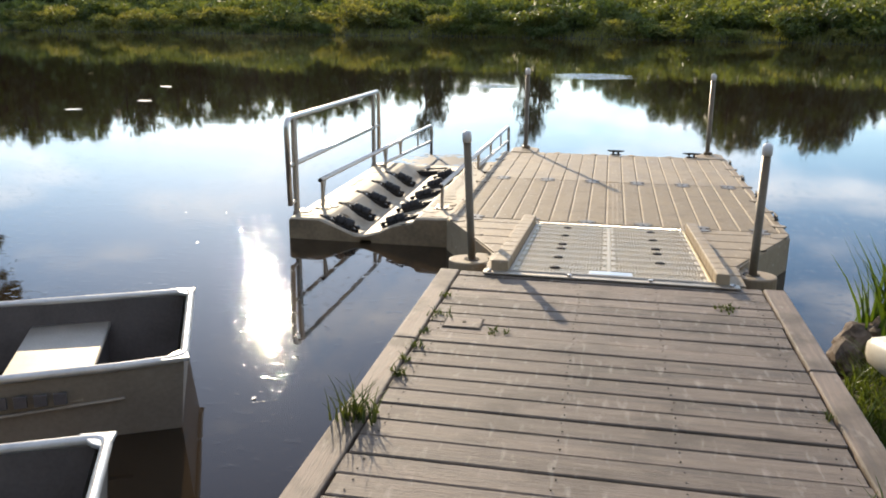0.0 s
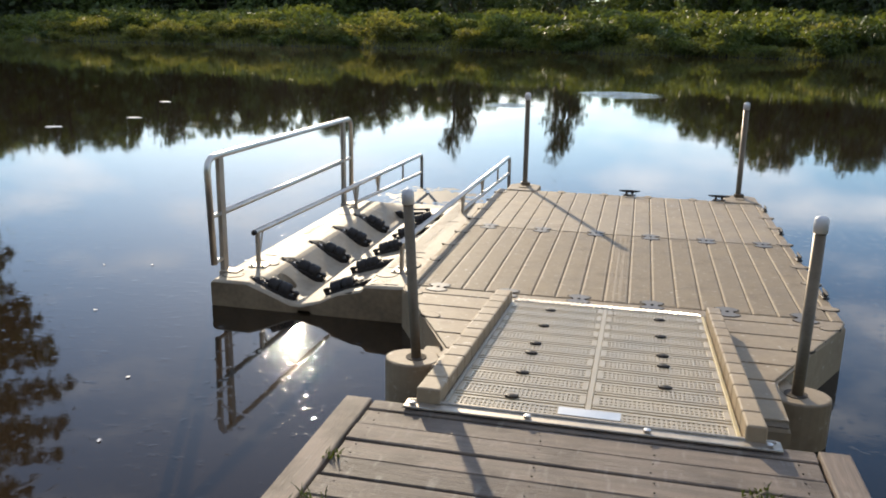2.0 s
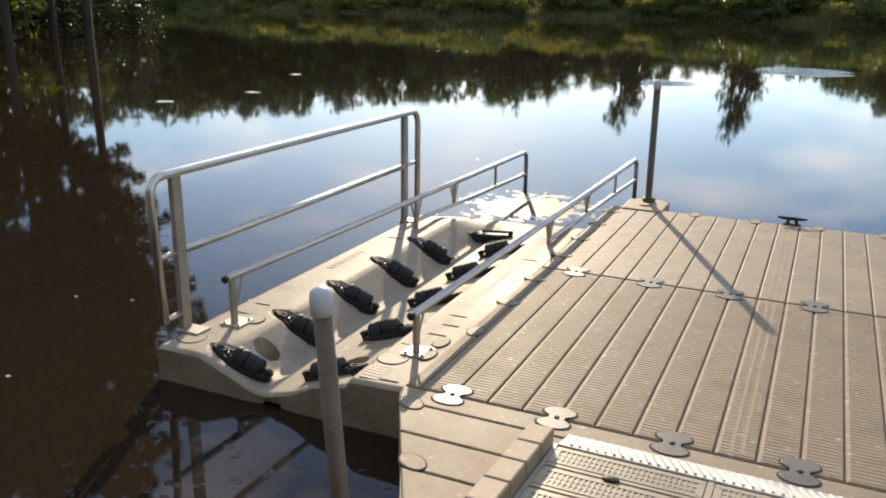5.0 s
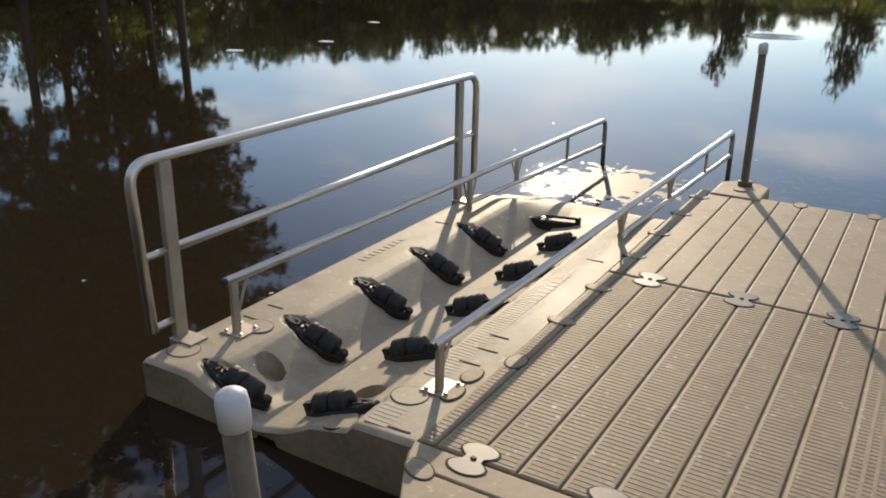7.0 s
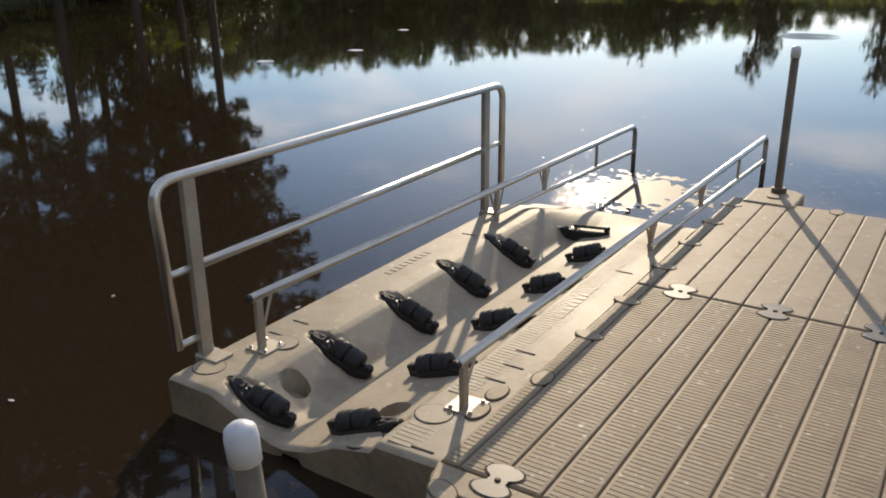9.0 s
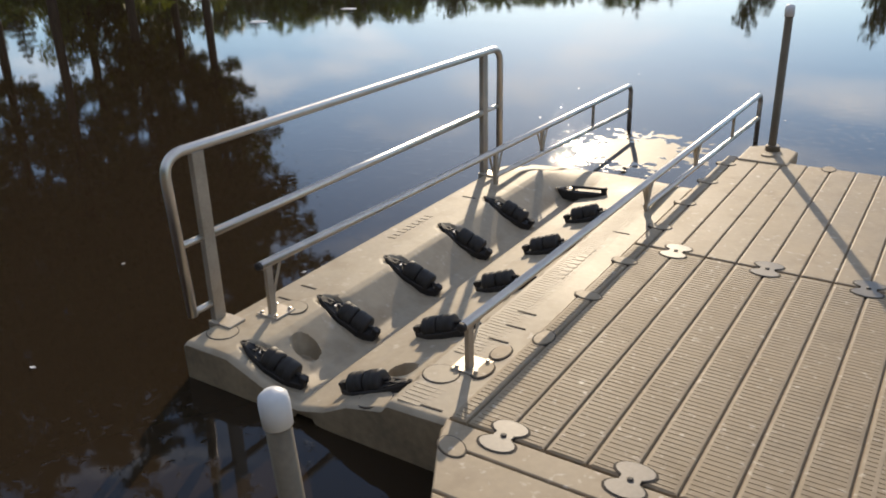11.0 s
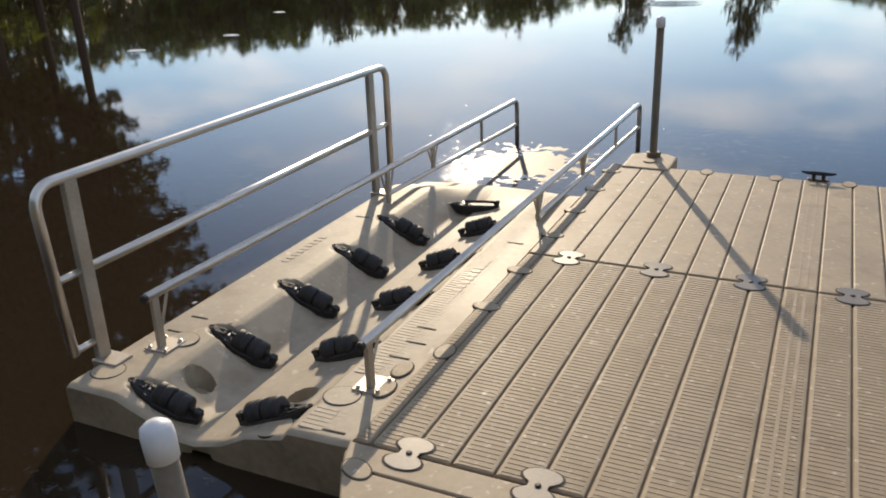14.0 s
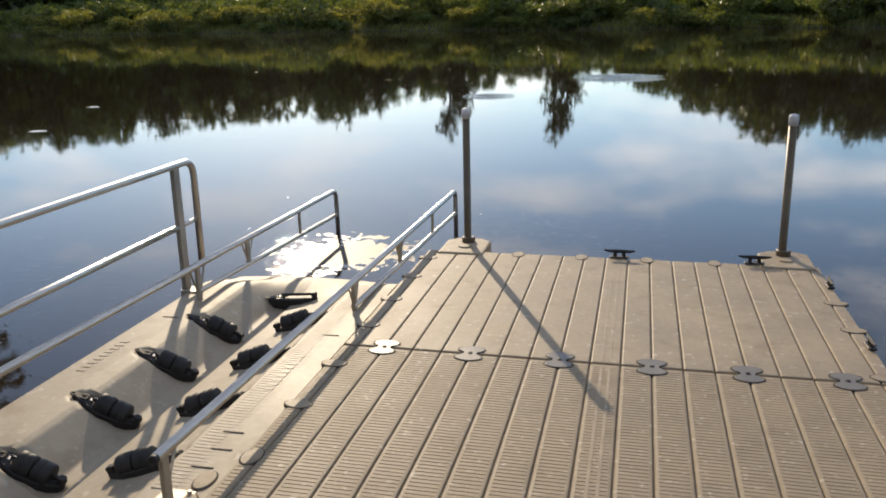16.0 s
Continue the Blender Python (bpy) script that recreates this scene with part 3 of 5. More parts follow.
# hold-down knot by the far sleeve
for x, y, sx in ((0.285, 4.50, 1), (2.83, 4.50, -1)):
    ob = thing("corner_bracket", (x, y, DECK), "beige plastic corner bracket holding a post", "bracket", "corner brackets")
    bm = B()
    prism(bm, [(x - 0.19, FAR - 0.10), (x + 0.19, FAR - 0.10), (x + 0.19, y + 0.04), (x + 0.10, y + 0.12), (x - 0.10, y + 0.12), (x - 0.19, y + 0.04)], 0.0, DECK + 0.012, 0.015)
    part("plate", bm, M_PLASTIC_SMOOTH, ob)
    bm = B()
    prism(bm, disc_outline(x, y - 0.16, 0.055, 0.055, 16), DECK + 0.0125, DECK + 0.022, 0.004)
    part("boss", bm, M_PLASTIC_SMOOTH, ob)
    bm = B()
    lathe(bm, [(0.058, DECK + 0.0125), (0.058, DECK + 0.05), (0.05, DECK + 0.055)], (x, y, 0), 16)
    part("collar", bm, M_GALV, ob)


# ---- cleats ----
def cleat(m, label="black metal mooring cleat bolted to the dock edge", size=1.0):
    ob = thing("cleat", m.translation, label, "cleat", "mooring cleats")
    s = size
    bm = B()
    box(bm, (-0.075 * s, -0.03 * s, 0), (0.075 * s, 0.03 * s, 0.012), 0.004)
    bm.transform(m)
    part("foot", bm, M_BLACK, ob)
    for x in (-0.035, 0.035):
        bm = B()
        tube(bm, [(x * s, 0, 0.01), (x * s * 0.9, 0, 0.05 * s)], 0.014 * s, 8)
        bm.transform(m)
        part("leg", bm, M_BLACK, ob)
    bm = B()
    xs = (-0.12, -0.08, -0.03, 0.03, 0.08, 0.12)
    tube(bm, [(x * s, 0, (0.052 + 0.006 * (abs(x) > 0.1)) * s) for x in xs], 0.014, 8, [0.006 * s, 0.012 * s, 0.015 * s, 0.015 * s, 0.012 * s, 0.006 * s])
    bm.transform(m)
    part("horns", bm, M_BLACK, ob)


cleat(pose(1.565, FAR + 0.005, DECK + 0.003))
cleat(pose(2.585, FAR + 0.005, DECK + 0.003))
for y in (3.76, 2.64, 1.63, 0.55):
    cleat(pose(3.03, y, DECK + 0.003, 0, 0, 90), size=0.8)

# ---- gangway ----
GA, GB = Vector((0, -2.42, 0.60)), Vector((0, -0.30, 0.425))
slope = math.degrees(math.atan2(GB.z - GA.z, GB.y - GA.y))
GL = (GB - GA).length
gang = thing("gangway", (1.49, -1.4, DECK), "pale plastic gangway with grated treads and low block kerbs", "gangway")
G = pose(0, GA.y, GA.z, slope)       # local: x across, y along, z up from the tread
gx0, gx1 = 0.865, 2.125
bm = B()
box(bm, (gx0 - 0.11, 0, -0.045), (gx1 + 0.09, GL, -0.012), 0.004)
bm.transform(G)
part("tray", bm, material("tan_tray_plastic", (0.36, 0.295, 0.19), 0.5, var=0.2), gang)
ROWS_N = 11
row = GL / ROWS_N
half_w = (gx1 - gx0) / 2 - 0.03
bm = B()
w, h = half_w / 2, row / 2 - 0.007
slot_h = row * 0.27
# tread: a plain lip at either edge, a step, and three rows of shallow slots between
for lo, hi, z in (((-w, -h), (w, -h + 0.022), -0.003), ((-w, h - 0.022), (w, h), -0.003), ((-w, -h + 0.024), (w, -slot_h), 0.0), ((-w, slot_h), (w, h - 0.024), 0.0),
                  ((-w, -slot_h), (-w + 0.03, slot_h), 0.0), ((w - 0.03, -slot_h), (w, slot_h), 0.0)):
    box(bm, (lo[0], lo[1], -0.0115), (hi[0], hi[1], z), 0.002)
COLS = 26
for i in range(1, COLS):
    x = -w + 0.03 + (2 * w - 0.06) * i / COLS
    box(bm, (x - 0.0045, -slot_h, -0.0115), (x + 0.0045, slot_h, -0.001))
for j in (-1, 1):
    y = j * slot_h / 3
    box(bm, (-w + 0.02, y - 0.005, -0.0115), (w - 0.02, y + 0.005, -0.002))
box(bm, (-w + 0.02, -slot_h, -0.0118), (w - 0.02, slot_h, -0.0045))
grate = mesh_of(bm, M_GRATE, "grating")
for i in range(ROWS_N):
    for c in (0, 1):
        x = (gx0 + gx1) / 2 + (-1, 1)[c] * (w + 0.016)
        piece("grating", grate, gang, G @ pose(x, row * (i + 0.5), 0))
bm = B()
box(bm, ((gx0 + gx1) / 2 - 0.014, 0, -0.0115), ((gx0 + gx1) / 2 + 0.014, GL, -0.002), 0.003)
bm.transform(G)
part("centre_strip", bm, M_GRATE, gang)
for x in (gx0 - 0.004, gx1 - 0.014):
    bm = B()
    box(bm, (x, 0, -0.0115), (x + 0.018, GL, 0.004), 0.002)
    bm.transform(G)
    part("side_strip", bm, M_ALU_DULL if x < 1 else M_STRIP, gang)
# kerb blocks
KN = 12
for xa, xb in ((0.748, 0.858), (2.138, 2.222)):
    wide = xb - xa
    bm = B()
    box(bm, (-wide / 2, -GL / KN / 2 + 0.002, -0.035), (wide / 2, GL / KN / 2 - 0.002, 0.072), 0.009, 2)
    kerb = mesh_of(bm, M_PLASTIC_SMOOTH, "kerb_block")
    for i in range(KN):
        piece("kerb_block", kerb, gang, G @ pose((xa + xb) / 2, GL * (i + 0.5) / KN, 0))
# dark hold-down knobs
bm = B()
lathe(bm, [(0.03, -0.002), (0.028, 0.007), (0.012, 0.012)], segs=10)
bmesh.ops.scale(bm, vec=(1.15, 0.8, 1), verts=bm.verts)
knob = mesh_of(bm, M_BLACK, "hold_down_knob")
for y in (-0.49, -0.90, -1.30, -1.49, -1.84, -2.20):
    for x in (1.145, 1.84):
        if x < 1.5 or y > -2.0:
            piece("hold_down_knob", knob, gang, G @ pose(x, (y - GA.y) / math.cos(radians(slope)), 0.001))
# far lip with slanting treads
bm = B()
LIPA, LIPB = Vector((0, GB.y, GB.z + 0.004)), Vector((0, -0.13, DECK + 0.008))
L = pose(0, LIPA.y, LIPA.z, math.degrees(math.atan2(LIPB.z - LIPA.z, LIPB.y - LIPA.y)))
lip_len = (LIPB - LIPA).length
box(bm, (gx0 + 0.01, 0, -0.012), (gx1 - 0.01, lip_len, 0), 0.003)
bm.transform(L)
lip = part("lip_plate", bm, M_ALU, gang, "aluminium lip plate with slanting anti-slip ridges")
for i in range(34):
    bm = B()
    box(bm, (-0.007, -0.075, 0), (0.007, 0.075, 0.007), 0.003)
    bm.transform(L @ pose(gx0 + 0.04 + i * (gx1 - gx0 - 0.08) / 33, lip_len / 2, 0, 0, 0, 20))
    part("ridge", bm, M_ALU, lip)
# hinge plate on the wooden dock
hinge = thing("hinge_plate", (1.49, -2.43, WOOD_Z), "bare aluminium hinge plate bolted to the plank edge", "hinge plate")
bm = B()
box(bm, (0.70, -2.47, WOOD_Z + 0.006), (2.28, -2.385, WOOD_Z + 0.018), 0.003)
part("strip", bm, M_ALU_DULL, hinge)
bm = B()
tube(bm, [(0.72, -2.405, WOOD_Z + 0.018), (2.26, -2.405, WOOD_Z + 0.018)], 0.010, 10)
part("hinge_pin", bm, M_ALU_DULL, hinge)
bm = B()
box(bm, (1.37, -2.385, WOOD_Z + 0.02), (1.64, -2.31, WOOD_Z + 0.026), 0.002)
part("name_plate", bm, M_ALU, hinge, "plain bare metal plate")
for x in (0.74, 1.25, 1.75, 2.23):
    bm = B()
    lathe(bm, [(0.016, 0), (0.016, 0.012), (0.008, 0.014)], (x, -2.445, WOOD_Z + 0.0185), 6)
    part("bolt", bm, M_STEEL, hinge)

# ---- launch for small boats ----
LX0, LX1, LY1 = -1.60, -0.010, 4.55
PROFILE = [(-1.60, 0.280), (-1.295, 0.280), (-1.118, 0.215), (-0.93, 0.140), (-0.84, 0.137), (-0.683, 0.180), (-0.54, 0.256), (-0.345, 0.300), (-0.315, 0.338), (-0.01, 0.350)]
HOLLOW = [(-1.60, 0.280), (-1.34, 0.284), (-1.24, 0.276), (-1.20, 0.260), (-1.00, 0.118), (-0.955, 0.110), (-0.880, 0.110), (-0.845, 0.150), (-0.70, 0.180), (-0.40, 0.266), (-0.350, 0.288), (-0.315, 0.345), (-0.01, 0.352)]
ROLL_L = [0.14, 0.73, 1.36, 1.98, 2.60]
ROLL_R = [0.215, 0.84, 1.47, 2.09, 2.72]
HOLES = [(-1.115, 0.378, 0.075, 0.12), (-0.51, 0.40, 0.075, 0.12)]


def launch_top(x, y):
    f = min(1.0, max(0.0, y / 0.30))
    z = (1 - f) * float(np.interp(x, [p[0] for p in PROFILE], [p[1] for p in PROFILE])) + f * float(np.interp(x, [p[0] for p in HOLLOW], [p[1] for p in HOLLOW])) + 0.006 * y
    far = min(1.0, max(0.0, (y - 3.25) / 0.6))     # the far end flattens and dips under water
    far = far * far * (3 - 2 * far)
    nose = 0.215 - 0.03 * ((x + 0.85) / 0.75) ** 2 - 0.05 * max(0.0, y - 3.5) - 0.55 * max(0.0, y - 3.85) ** 1.4
    z = (1 - far) * z + far * nose
    e = 0.03                                  # rounded outer edges
    for d in (x - LX0, y):
        if d < e:
            z -= 0.018 * (1 - d / e) ** 2
    return z


def launch():
    ob = thing("boat_launch", (-0.8, 2.0, 0), "beige moulded plastic boat launch with a central gutter", "boat launch")
    xs = np.linspace(LX0, LX1, 145)
    ys = np.concatenate([np.linspace(0, 0.8, 74), np.linspace(0.83, 3.0, 90), np.linspace(3.05, LY1, 34)])
    verts, idx = [], {}
    for j, y in enumerate(ys):
        for i, x in enumerate(xs):
            X, Y, z = float(x), float(y), launch_top(x, y)
            for hx, hy, hr, deep in HOLES:
                d = math.hypot(X - hx, Y - hy)
                if abs(d - hr) < 0.0065 and d > 0:
                    X, Y = hx + (X - hx) * hr / d, hy + (Y - hy) * hr / d
                elif d < hr:
                    z -= deep
            for cx, half, ry, rows, xo, xi in ((-1.12, 0.215, 0.078, ROLL_L, -1.32, -0.945), (-0.50, 0.20, 0.075, ROLL_R, -0.33, -0.69)):
                for ry0 in rows:
                    q = ((X - cx) / half) ** 2 + ((Y - ry0) / ry) ** 2
                    if q < 1:
                        f = (X - xo) / (xi - xo)
                        floor_z = (1 - f) * launch_top(xo, ry0) + f * launch_top(xi, ry0) - 0.012
                        z -= max(0.015, z - floor_z) * min(1.0, (1 - q) * 4)
            idx[i, j] = len(verts)
            verts.append((X, Y, z))
    nxs, nys = len(xs), len(ys)
    faces = [(idx[i, j], idx[i + 1, j], idx[i + 1, j + 1], idx[i, j + 1]) for j in range(nys - 1) for i in range(nxs - 1)]
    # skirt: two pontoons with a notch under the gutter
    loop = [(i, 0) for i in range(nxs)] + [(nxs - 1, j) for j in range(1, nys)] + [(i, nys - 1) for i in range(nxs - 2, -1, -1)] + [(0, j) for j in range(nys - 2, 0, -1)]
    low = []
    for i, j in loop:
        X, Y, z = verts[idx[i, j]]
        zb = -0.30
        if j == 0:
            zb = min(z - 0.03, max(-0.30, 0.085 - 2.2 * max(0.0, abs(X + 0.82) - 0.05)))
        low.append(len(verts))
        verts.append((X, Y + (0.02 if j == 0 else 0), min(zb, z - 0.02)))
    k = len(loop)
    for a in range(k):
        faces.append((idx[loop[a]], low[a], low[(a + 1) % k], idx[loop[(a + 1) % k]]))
    body = piece("moulded_body", mesh_data("moulded_body", verts, faces, M_LAUNCH), ob)
    # skirt faces take the tone with shade put into it
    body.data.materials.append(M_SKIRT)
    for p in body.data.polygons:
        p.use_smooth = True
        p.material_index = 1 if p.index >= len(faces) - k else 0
    body.data.set_sharp_from_angle(angle=radians(40))

    def slab(name, outline, mat, up, x0, y0, turn=0.0, label=""):
        s = (launch_top(x0 + 0.05, y0) - launch_top(x0 - 0.05, y0)) / 0.1
        bm = B()
        prism(bm, outline, -0.02, up, min(0.003, up * 0.7))
        bm.transform(pose(x0, y0, launch_top(x0, y0), 0, -math.degrees(math.atan(s)), turn))
        part(name, bm, mat, body, label)

    # dark bars lie on the surface where slots would be cut
    slot = [(-0.055, -0.006), (0.055, -0.006), (0.055, 0.006), (-0.055, 0.006)]
    for x, y in ((-0.14, 0.86), (-0.16, 1.02), (-0.15, 0.70), (-0.14, 2.28), (-1.46, 0.62), (-1.45, 0.80), (-1.48, 0.12), (-1.42, 2.55), (-0.12, 0.06)):
        slab("moulded_slot", slot, M_JOINT, 0.0035, x, y)
    for x, y in ((-0.23, 0.31), (-1.36, 0.56), (-1.49, 0.17), (-0.44, 0.085)):
        slab("inspection_rim", disc_outline(0, 0, 0.090, 0.082), M_JOINT, 0.0015, x, y)
        slab("inspection_plate", disc_outline(0, 0, 0.085, 0.077), M_LAUNCH, 0.003, x, y)
    for x, y in ((-0.06, 0.60), (-0.055, 0.42)):
        slab("edge_cap_rim", disc_outline(0, 0, 0.05, 0.08), M_JOINT, 0.003, x - 0.02, y)
        slab("edge_cap", disc_outline(0, 0, 0.043, 0.072), M_PLASTIC_SMOOTH, 0.008, x - 0.02, y)
    # fine tread ribs along the flat margin
    bm = B()
    for i in range(112):
        y = 0.06 + 0.029 * i
        if abs(y - 0.31) > 0.10 and abs(y - 0.42) > 0.08:
            z = launch_top(-0.17, y)
            for xa, xb in ((-0.285, -0.175), (-0.165, -0.075)):
                box(bm, (xa, y - 0.0125, z - 0.01), (xb, y + 0.0125, z + 0.0009))
    tagged(part("tread_ribs", bm, M_LAUNCH, body), kind="stuff")
    # faint moulded lettering, too worn to read
    for x, y0 in ((-1.47, 1.65), (-0.20, 1.5)):
        for i in range(9):
            slab("worn_letter_bar", [(-0.028, -0.014), (0.028, -0.014), (0.028, 0.014), (-0.028, 0.014)], M_LAUNCH, 0.003, x, y0 + 0.055 * i)


launch()


def roller(x_out, x_in, y, dy, wheels=True):
    """A twin-wheel roller on a slotted bracket, lying across the slope."""
    zo, zi = launch_top(x_out, y), launch_top(x_in, y + dy)
    a, b = Vector((x_out, y, zo + 0.002)), Vector((x_in, y + dy, zi + 0.012))
    d = (b - a).normalized()
    side = Vector((0, 1, 0))
    up = d.cross(side).normalized()
    if up.z < 0:
        up = -up
    side = up.cross(d)
    m = Matrix((d, side, up)).transposed().to_4x4()
    m.translation = a
    size = (b - a).length
    ob = thing("hull_roller", a, "black rubber hull roller with twin wheels on slotted bracket", "roller", "launch rollers")
    # bracket: a tapering tongue with a loop at its tip
    bm = B()
    out = [(0.03, -0.022), (0.09, -0.050), (0.20, -0.072), (size - 0.09, -0.066), (size, -0.022), (size, 0.022), (size - 0.09, 0.066), (0.20, 0.072), (0.09, 0.050), (0.03, 0.022)]
    prism(bm, out, -0.06, 0.008, 0.006)
    bm.transform(m)
    bracket = part("bracket", bm, M_BLACK, ob)
    bm = B()
    prism(bm, [(0.015, -0.014), (0.07, -0.036), (0.13, -0.050), (size - 0.245, -0.058), (size - 0.245, 0.058), (0.13, 0.050), (0.07, 0.036), (0.015, 0.014)], -0.03, 0.014, 0.008)
    bm.transform(m)
    part("tongue", bm, M_BLACK, bracket)
    bm = B()
    ring = [(0.03 - 0.032 * math.cos(radians(t)), 0.017 * math.sin(radians(t)), 0.006) for t in range(-90, 91, 20)]
    tube(bm, [(0.10, -0.017, 0.02)] + ring + [(0.10, 0.017, 0.02)], 0.0055, 6)
    bm.transform(m)
    part("loop", bm, M_BLACK, bracket)
    for k in range(4):
        bm = B()
        box(bm, (0.085 + 0.028 * k, -0.012, 0.0145), (0.100 + 0.028 * k, 0.012, 0.022), 0.002)
        bm.transform(m)
        part("rib", bm, M_STEEL if k == 1 else M_BLACK, bracket)
    turn = pose(0, 0, 0, 0, 90, 0)
    if wheels:
        bm = B()
        lathe(bm, [(0.046, -0.006), (0.046, 0.006)], segs=16, axis=turn)
        bm.transform(m @ pose(size - 0.1525, 0, 0.022))
        part("spacer", bm, M_BLACK, ob, smooth=True)
    for x in (size - 0.20, size - 0.105) if wheels else ():
        bm = B()
        lathe(bm, [(0.020, -0.045), (0.050, -0.045), (0.057, -0.040), (0.060, -0.030), (0.060, -0.004), (0.057, 0.0), (0.060, 0.004), (0.060, 0.030), (0.057, 0.040), (0.050, 0.045), (0.020, 0.045)], segs=20, axis=turn)
        bm.transform(m @ pose(x, 0, 0.022))
        part("wheel", bm, M_BLACK, ob, smooth=True)
    bm = B()
    tube(bm, [(size - 0.28, 0, 0.03), (size + 0.012, 0, 0.03)], 0.011, 8)
    bm.transform(m)
    part("axle", bm, M_BLACK, ob)
    bm = B()
    box(bm, (size - 0.03, -0.02, -0.02), (size + 0.005, 0.02, 0.045), 0.004)
    bm.transform(m)
    part("axle_bearer", bm, M_BLACK, ob)


for y in ROLL_L:
    roller(-1.32, -0.945, y, 0.03)
for y in ROLL_R:
    roller(-0.33, -0.69, y, -0.05)
roller(-1.07, -0.66, 3.32, 0.0, False)


# ---- rails ----
def rail_foot(ob, x, y, z):
    bm = B()
    box(bm, (x - 0.075, y - 0.05, z), (x + 0.075, y + 0.10, z + 0.008), 0.003)
    part("base_plate", bm, M_ALU_DULL, ob)
    for dx, dy in ((-0.05, -0.03), (0.05, -0.03), (-0.05, 0.08), (0.05, 0.08)):
        bm = B()
        lathe(bm, [(0.011, 0), (0.011, 0.009), (0.005, 0.011)], (x + dx, y + dy, z + 0.0085), 6)
        part("bolt", bm, M_STEEL, ob)


def tall_rail():
    x = -1.615
    ob = thing("boarding_rail", (x, 1.7, 0.28), "tall silver aluminium boarding rail with rounded ends", "handrail")
    bm = B()
    tube(bm, bend([(x, 0.10, 0.375), (x, 0.06, 1.235), (x, 3.37, 1.252), (x, 3.365, 0.42)], 0.13, 7), 0.026, 12)
    part("top_tube", bm, M_ALU, ob, smooth=True)
    for y, z0, z1 in ((0.265, 0.24, 1.215), (3.11, 0.26, 1.232)):
        bm = B()
        box(bm, (x - 0.019, y - 0.038, z0), (x + 0.019, y + 0.038, z1), 0.004)
        part("post", bm, M_ALU_DULL, ob)
        bm = B()
        box(bm, (x - 0.02, y - 0.06, z0 + 0.0), (x + 0.14, y + 0.06, launch_top(x + 0.1, y) + 0.012), 0.004)
        part("foot_plate", bm, M_ALU_DULL, ob)
    bm = B()
    tube(bm, [(x, 0.304, 0.768), (x, 3.071, 0.795)], 0.024, 12)
    part("middle_tube", bm, M_ALU, ob, smooth=True)
    for ya, yb, z in ((0.082, 0.226, 0.768), (0.10, 0.226, 0.392), (3.15, 3.366, 0.798), (3.15, 3.365, 0.43)):
        bm = B()
        tube(bm, [(x, ya, z), (x, yb, z)], 0.018, 10)
        part("end_bar", bm, M_ALU, ob, smooth=True)


def low_rail(x, ys, legs, z0, z1, end, lower):
    ob = thing("guide_rail", (x, 2.5, 0.35), "low silver aluminium guide rail reaching out over the water", "handrail", "guide rails")
    zt = lambda y: z0 + (z1 - z0) * (y - ys) / (end - ys)
    bm = B()
    tube(bm, bend([(x, ys, z0), (x, end, z1), (x, end + 0.02, -0.25)], 0.10, 6), 0.0235, 12)
    part("top_tube", bm, M_ALU, ob, smooth=True)
    bm = B()
    lathe(bm, [(0.022, 0), (0.023, 0.02), (0.016, 0.026)], (x, ys, z0), 12, pose(0, 0, 0, 90, 0, 0))
    part("end_plug", bm, M_BLACK, ob)
    lz = lambda y: lower[1] + (lower[3] - lower[1]) * (y - lower[0]) / (lower[2] - lower[0])
    bm = B()
    tube(bm, [(x, lower[0], lower[1]), (x, lower[2], lower[3])], 0.0195, 12)
    part("lower_tube", bm, M_ALU, ob, smooth=True)
    for i, y in enumerate(legs):
        foot = launch_top(x, y) if y < 3.3 else lz(y)
        bm = B()
        box(bm, (x - 0.012, y - 0.024, foot), (x + 0.012, y + 0.024, zt(y) - 0.018), 0.003)
        leg = part("leg", bm, M_ALU_DULL, ob)
        for s in ((1,) if i == 0 else (-1, 1)):
            bm = B()
            low = foot + 0.10 if i == 0 else foot + 0.05
            tube(bm, [(x, y + s * 0.02, low), (x, y + s * 0.10, zt(y) - 0.012)], 0.008, 6)
            part("brace", bm, M_ALU_DULL, leg)
        if i == 0:
            rail_foot(ob, x, y, foot + 0.001)
    y = legs[-1] + 1.08
    bm = B()
    box(bm, (x - 0.011, y - 0.014, lz(y) + 0.015), (x + 0.011, y + 0.014, zt(y) - 0.018), 0.003)
    part("strut", bm, M_ALU_DULL, ob)


tall_rail()
low_rail(-1.40, 0.40, (0.45, 2.92, 3.72), 0.588, 0.528, 5.78, (2.92, 0.365, 5.79, 0.265))
low_rail(-0.14, 0.36, (0.41, 2.74, 3.84), 0.592, 0.535, 5.90, (2.72, 0.40, 5.91, 0.30))


